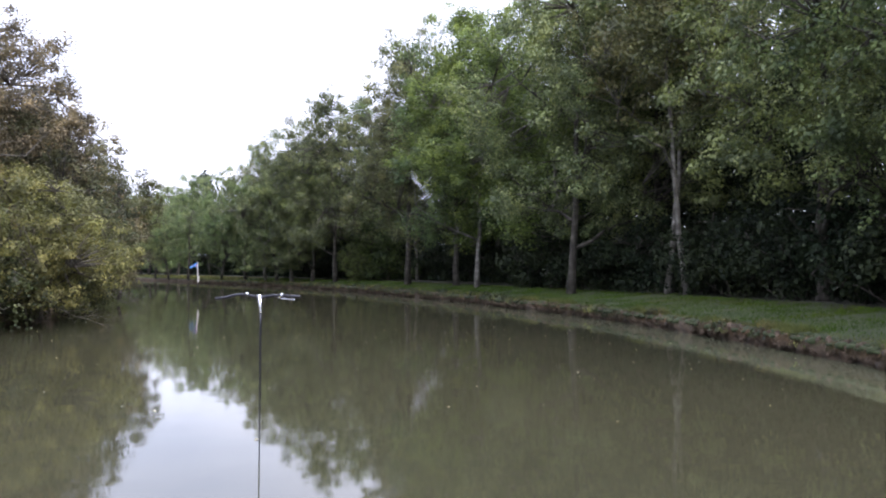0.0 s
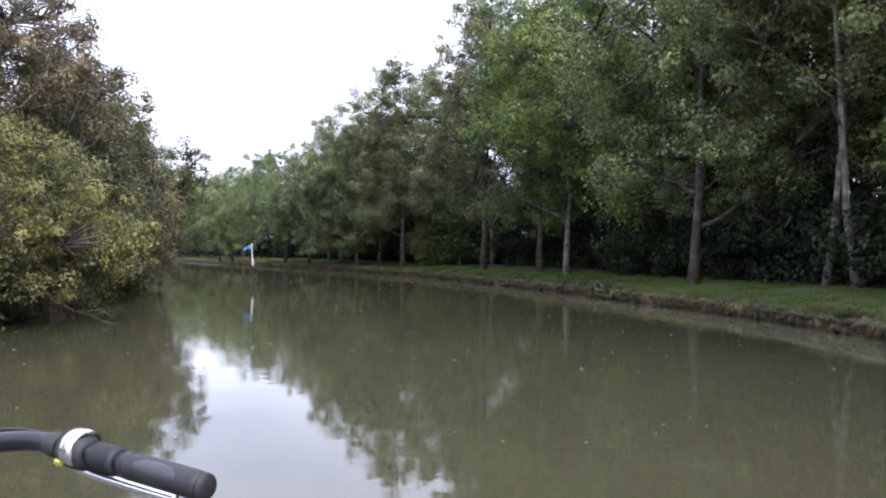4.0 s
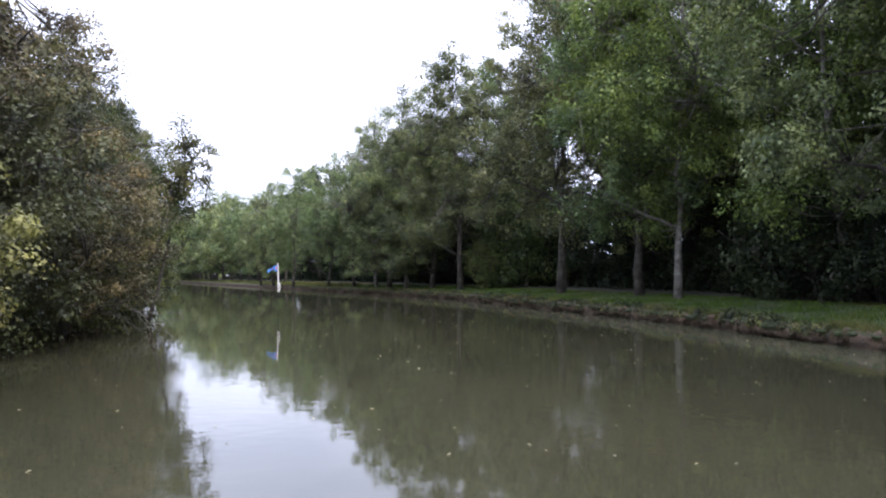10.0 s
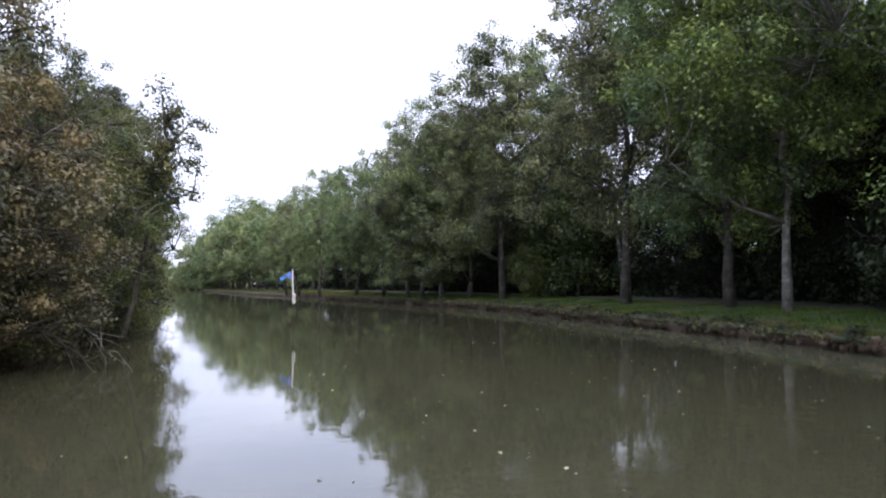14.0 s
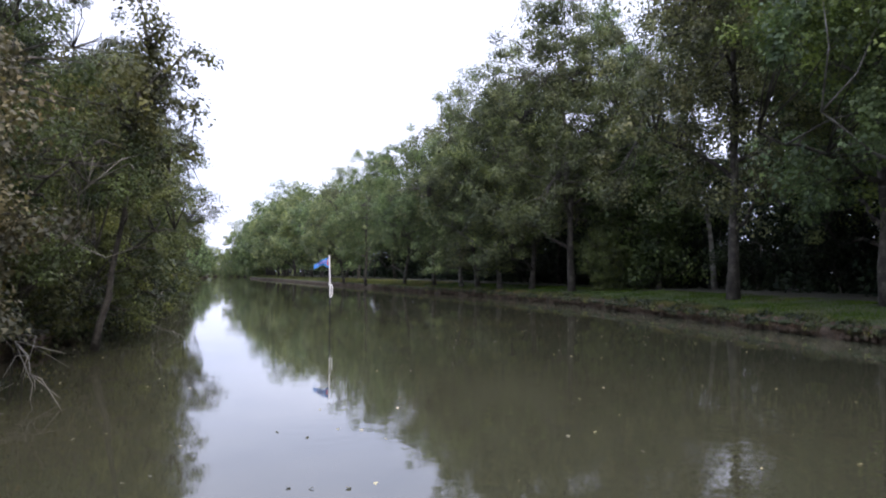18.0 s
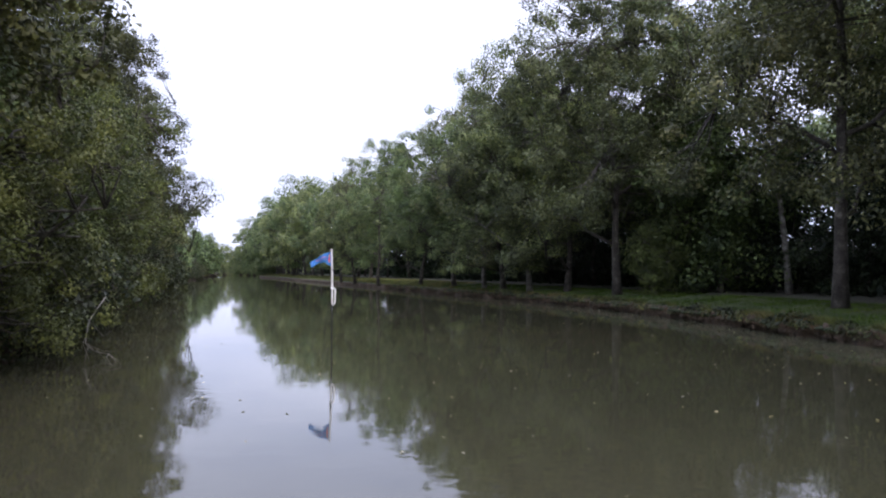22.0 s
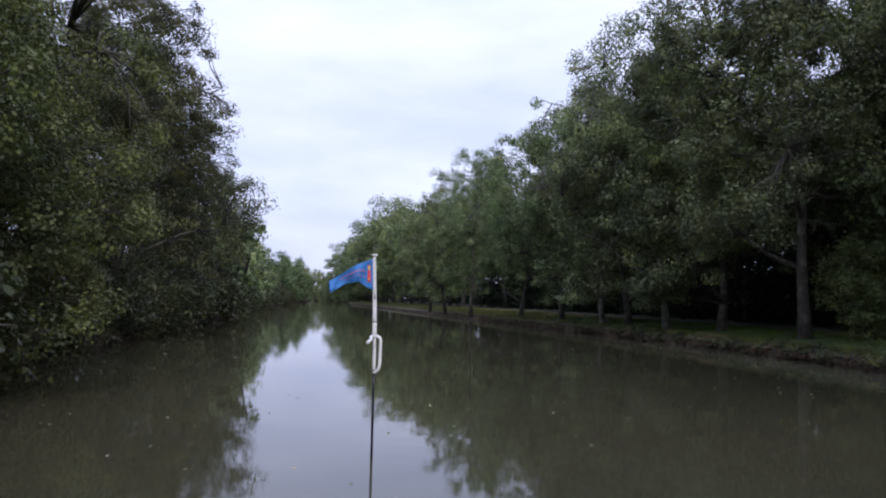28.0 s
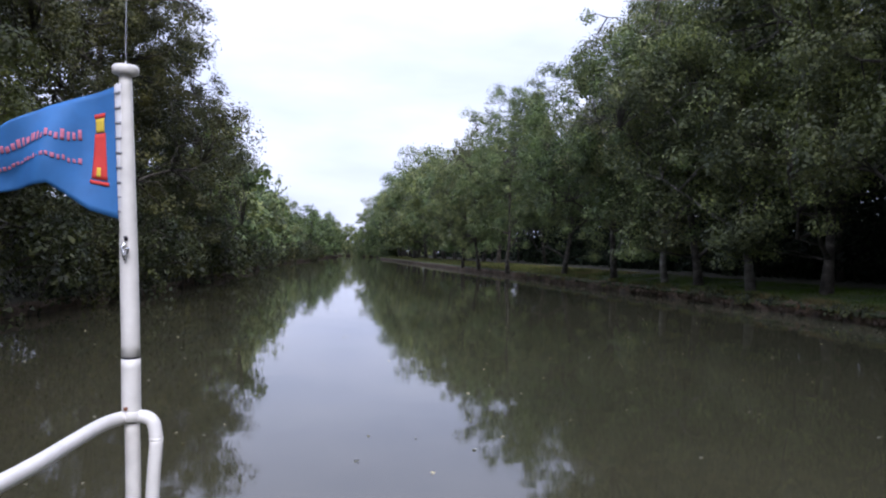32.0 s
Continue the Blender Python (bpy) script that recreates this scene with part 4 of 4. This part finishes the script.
part("upright", bar("upright", [(-0.978, 2.342, 1.752), (-0.98, 2.329, 1.627), (-0.984, 2.315, 1.42), (-1.03, 2.335, 1.335), (-1.06, 2.36, 1.33)], 0.0213), WHITE_PAINT, rail)
joint = part("pole_collar", lathe("pole_collar", [(0, 0.025), (0.004, 0.034), (0.03, 0.036), (0.034, 0.031)], (-1.066, 2.345, 1.806), (-1.066, 2.345, 1.9), 20), WHITE_PAINT, rail, "welded white collar round the pole")
part("collar_bolt", lathe("collar_bolt", [(0, 0.003), (0.001, 0.007), (0.005, 0.006), (0.006, 0.002)], (-1.068, 2.312, 1.852), (-1.069, 2.28, 1.853), 10), RUST, joint, "small rusty bolt head")
part("weld_seam", lathe("weld_seam", [(0, 0.0215), (0.003, 0.0232), (0.007, 0.0232), (0.01, 0.0215)], (-0.979, 2.342, 1.757), (-0.979, 2.341, 1.7), 16), WHITE_PAINT, rail)

flagpole = bow_thing("flagpole", "white flagpole on a boat's bow with a round lamp", "flagpole")
part("lower_tube", bar("lower_tube", [(-1.064, 2.366, 1.36), (-1.064, 2.364, 1.6), (-1.066, 2.352, 1.8)], 0.024), WHITE_PAINT, flagpole)
part("foot_post", bar("foot_post", [(-1.064, 2.37, -1.15), (-1.064, 2.366, 1.38)], 0.017), BLACK_ALLOY, flagpole)
part("socket", bar("socket", [(-1.066, 2.348, 1.815), (-1.068, 2.339, 2.012)], 0.0305), WHITE_PAINT, flagpole)
part("upper_tube", bar("upper_tube", [(-1.068, 2.339, 2.016), (-1.075, 2.33, 2.3), (-1.086, 2.318, 2.7), (-1.091, 2.311, 2.925)], [0.0295, 0.029, 0.024, 0.0195]), WHITE_PAINT, flagpole)
part("seam_ring", bar("seam_ring", [(-1.068, 2.339, 2.011), (-1.068, 2.339, 2.017)], 0.0302), BLACK_ALLOY, flagpole)
part("masthead_lamp", lathe("masthead_lamp", [(0, 0.012), (0.002, 0.036), (0.006, 0.041), (0.024, 0.041), (0.03, 0.037), (0.031, 0.01)], (-1.091, 2.311, 2.925), (-1.091, 2.311, 3.0), 28), WHITE_PAINT, flagpole)
part("aerial", bar("aerial", [(-1.09, 2.308, 2.95), (-1.09, 2.305, 3.2), (-1.088, 2.3, 3.6)], [0.003, 0.0025, 0.0015], 6), CHROME, flagpole)
hook = part("cleat", bar("cleat", [(-1.071, 2.294, 2.385), (-1.078, 2.285, 2.37), (-1.066, 2.284, 2.345), (-1.058, 2.286, 2.37), (-1.074, 2.287, 2.35), (-1.07, 2.293, 2.33)], 0.004, 8), CHROME, flagpole)
part("cleat_pin", bar("cleat_pin", [(-1.071, 2.300, 2.395), (-1.071, 2.292, 2.405)], 0.006, 8), BLACK_ALLOY, hook)

EDGE_U = [0, 0.15, 0.35, 0.65, 1.0]
TOP = np.array([(-1.096, 2.293, 2.891), (-1.19, 2.27, 2.857), (-1.3, 2.235, 2.812), (-1.48, 2.21, 2.7), (-1.69, 2.16, 2.56)])
LOWER = np.array([(-1.082, 2.312, 2.455), (-1.175, 2.28, 2.485), (-1.29, 2.24, 2.568), (-1.47, 2.2, 2.53), (-1.66, 2.17, 2.4)])


def cloth(u, v, lift=0.0):
    a = np.array([np.interp(u, EDGE_U, TOP[:, k]) for k in range(3)])
    b = np.array([np.interp(u, EDGE_U, LOWER[:, k]) for k in range(3)])
    p = a + (b - a) * v
    p[1] += 0.028 * math.sin(u * 9.5 + v * 2.1) * min(1, u * 4) + 0.012 * math.sin(u * 21 - v * 4) * min(1, u * 5) - lift
    p[2] += 0.012 * math.sin(v * 9) * u
    return p


def cloth_patch(name, u0, u1, v0, v1, nu, nv, lift, taper=0.0):
    verts, faces = [], []
    for side in (0, 1):
        for i in range(nu + 1):
            for j in range(nv + 1):
                v = v0 + (v1 - v0) * j / nv
                s_ = 1 - taper * (1 - j / nv)
                mid = (u0 + u1) / 2
                verts.append(cloth(mid + (u0 + (u1 - u0) * i / nu - mid) * s_, v, lift - 0.0016 * side))
    w, h = nv + 1, (nu + 1) * (nv + 1)
    for i in range(nu):
        for j in range(nv):
            a = i * w + j
            faces += [(a, a + 1, a + w + 1, a + w), (h + a, h + a + w, h + a + w + 1, h + a + 1)]
    rim = [i * w for i in range(nu + 1)] + [nu * w + j for j in range(1, nv + 1)] + [i * w + nv for i in range(nu - 1, -1, -1)] + [j for j in range(nv - 1, 0, -1)]
    for a, b in zip(rim, rim[1:] + rim[:1]):
        faces.append((a, b, b + h, a + h))
    return mesh_of(name, verts, faces)


flag = bow_thing("flag", "blue pennant with a red tower emblem and faded red bars", "flag")
part("cloth", cloth_patch("cloth", 0.0, 1.0, 0.0, 1.0, 40, 20, 0.0), CLOTH_BLUE, flag)
part("heading_tape", cloth_patch("heading_tape", -0.02, 0.03, -0.01, 1.02, 3, 20, 0.004), CLOTH_WHITE, flag, "white heading tape laced to the pole")
for k in range(9):
    part("tape_clip", cloth_patch("tape_clip", -0.02, 0.03, 0.05 + k * 0.11, 0.065 + k * 0.11, 2, 1, 0.008), TAPE_GREY, flag)
part("tower_emblem", cloth_patch("tower_emblem", 0.075, 0.15, 0.34, 0.72, 6, 10, 0.004, 0.25), CLOTH_RED, flag)
part("emblem_lantern", cloth_patch("emblem_lantern", 0.09, 0.135, 0.22, 0.33, 4, 4, 0.004), CLOTH_YELLOW, flag)
part("emblem_cap", cloth_patch("emblem_cap", 0.085, 0.14, 0.18, 0.215, 4, 2, 0.004), CLOTH_RED, flag)
part("emblem_foot", cloth_patch("emblem_foot", 0.068, 0.157, 0.735, 0.765, 6, 2, 0.004), CLOTH_RED, flag)
part("emblem_door", cloth_patch("emblem_door", 0.105, 0.125, 0.62, 0.7, 2, 4, 0.007), CLOTH_YELLOW, flag)
letters = random.Random(7)
for low, high, wide, count in ((0.31, 0.42, 0.018, 24), (0.57, 0.65, 0.015, 24)):
    u = 0.2
    for k in range(count):
        w = wide * letters.uniform(0.55, 1.2)
        part("print_bar", cloth_patch("print_bar", u, u + w, low + letters.uniform(0, 0.05) * (k % 3 > 0), high - letters.uniform(0, 0.03), 3, 3, 0.004), CLOTH_PINK, flag)
        u += w + 0.009

handlebar = bow_thing("bicycle_handlebar", "black bicycle handlebar with rubber grip and silver stem", "bicycle")
handlebar.matrix_basis = pose(-1.529, 7.869, -0.001, 0, 0, 10.84)
part("steerer_tube", bar("steerer_tube", [(-0.505, 1.1, 1.72), (-0.505, 1.12, 0.6), (-0.505, 1.14, -1.1)], [0.014, 0.008, 0.007]), BLACK_ALLOY, handlebar)
part("handlebar_tube", bar("handlebar_tube", [(-1.02, 1.27, 1.854), (-0.9, 1.25, 1.87), (-0.78, 1.22, 1.9), (-0.66, 1.186, 1.9), (-0.609, 1.174, 1.886), (-0.52, 1.148, 1.876), (-0.481, 1.136, 1.878), (-0.418, 1.116, 1.886), (-0.361, 1.094, 1.893), (-0.311, 1.064, 1.894), (-0.258, 1.016, 1.896), (-0.19, 0.964, 1.893), (-0.07, 0.872, 1.888)], [0.0155, 0.0155, 0.0158, 0.016, 0.015, 0.0115, 0.0115]), BLACK_ALLOY, handlebar)
stem = part("stem", bar("stem", [(-0.517, 1.15, 1.882), (-0.514, 1.122, 1.848), (-0.508, 1.1, 1.79), (-0.505, 1.1, 1.7)], [0.021, 0.024, 0.022, 0.019]), CHROME, handlebar, "silver handlebar stem")
part("stem_clamp", lathe("stem_clamp", [(0, 0.012), (0.003, 0.025), (0.041, 0.025), (0.044, 0.012)], (-0.541, 1.155, 1.879), (-0.497, 1.142, 1.878), 20), CHROME, stem)
part("clamp_bolt", lathe("clamp_bolt", [(0, 0.002), (0.001, 0.0062), (0.004, 0.0055), (0.005, 0.002)], (-0.519, 1.132, 1.893), (-0.519, 1.124, 1.904), 10), RUST, stem, "rusty bolt head")
part("bell", lathe("bell", [(0, 0.01), (0.001, 0.02), (0.018, 0.0215), (0.024, 0.019), (0.028, 0.012), (0.0285, 0.003)], (-0.662, 1.168, 1.9), (-0.65, 1.155, 1.94), 24), CHROME, handlebar, "silver bell with a flat top")
part("shifter_band", lathe("shifter_band", [(0, 0.013), (0.002, 0.0165), (0.028, 0.0175), (0.03, 0.013)], (-0.325, 1.076, 1.893), (-0.297, 1.05, 1.894), 18), RUBBER, handlebar)
shifter = part("gear_shifter", lathe("gear_shifter", [(0, 0.014), (0.003, 0.02), (0.03, 0.024), (0.05, 0.023), (0.055, 0.014)], (-0.29, 1.044, 1.893), (-0.24, 1.002, 1.894), 22), RUBBER, handlebar)
part("display_window", lathe("display_window", [(0, 0.018), (0.002, 0.0255), (0.009, 0.0262), (0.011, 0.0245), (0.013, 0.0262), (0.024, 0.0258), (0.026, 0.018)], (-0.274, 1.027, 1.9), (-0.25, 1.007, 1.901), 22), CHROME, shifter, "scratched silver gear window")
part("badge", lathe("badge", [(0, 0.002), (0.001, 0.0068), (0.003, 0.0064), (0.0035, 0.002)], (-0.2925, 1.0215, 1.8812), (-0.2955, 1.014, 1.876), 14), BADGE, shifter, "round yellow badge")
part("twist_ring", lathe("twist_ring", [(0, 0.015)] + [(0.002 + 0.0022 * i, 0.0195 if i % 2 else 0.0178) for i in range(20)] + [(0.048, 0.014)], (-0.236, 0.999, 1.894), (-0.19, 0.964, 1.893), 24), RUBBER, handlebar, "ribbed black twist ring")
grip = part("grip", lathe("grip", [(0, 0.0135), (0.002, 0.0165), (0.02, 0.0172), (0.06, 0.0178), (0.1, 0.018), (0.138, 0.0176), (0.146, 0.0165), (0.148, 0.008)], (-0.188, 0.9625, 1.893), (-0.07, 0.872, 1.888), 22), RUBBER, handlebar)
part("palm_pad", lathe("palm_pad", [(0, 0.003), (0.006, 0.009), (0.02, 0.0125), (0.045, 0.0135), (0.07, 0.0125), (0.084, 0.009), (0.09, 0.003)], (-0.17, 0.938, 1.896), (-0.052, 0.8475, 1.891), 22), PAD_RUBBER, grip, "smooth oval palm pad of grey-black rubber")
part("grip_collar", lathe("grip_collar", [(0, 0.0165), (0.001, 0.0182), (0.005, 0.0182), (0.006, 0.0165)], (-0.176, 0.953, 1.8925), (-0.07, 0.872, 1.888), 22), RUBBER, grip)
part("end_cap", lathe("end_cap", [(0, 0.01), (0.001, 0.0175), (0.005, 0.0165), (0.007, 0.006)], (-0.0705, 0.8722, 1.888), (-0.05, 0.8568, 1.8871), 18), RUBBER, grip)
part("brake_lever", bar("brake_lever", [(-0.315, 1.085, 1.878), (-0.27, 1.05, 1.862), (-0.2, 1.0, 1.855), (-0.12, 0.945, 1.85)], [0.009, 0.008, 0.006, 0.006]), CHROME, handlebar)
part("brake_cable", bar("brake_cable", [(-0.31, 1.07, 1.905), (-0.38, 1.11, 1.906), (-0.45, 1.135, 1.9), (-0.55, 1.18, 1.88), (-0.56, 1.2, 1.8), (-0.52, 1.19, 1.7), (-0.51, 1.12, 1.6)], 0.0026, 7), RUBBER, handlebar)
part("gear_cable", bar("gear_cable", [(-0.64, 1.19, 1.905), (-0.6, 1.2, 1.9), (-0.56, 1.2, 1.86), (-0.53, 1.17, 1.78), (-0.515, 1.12, 1.65)], 0.0026, 7), RUBBER, handlebar)
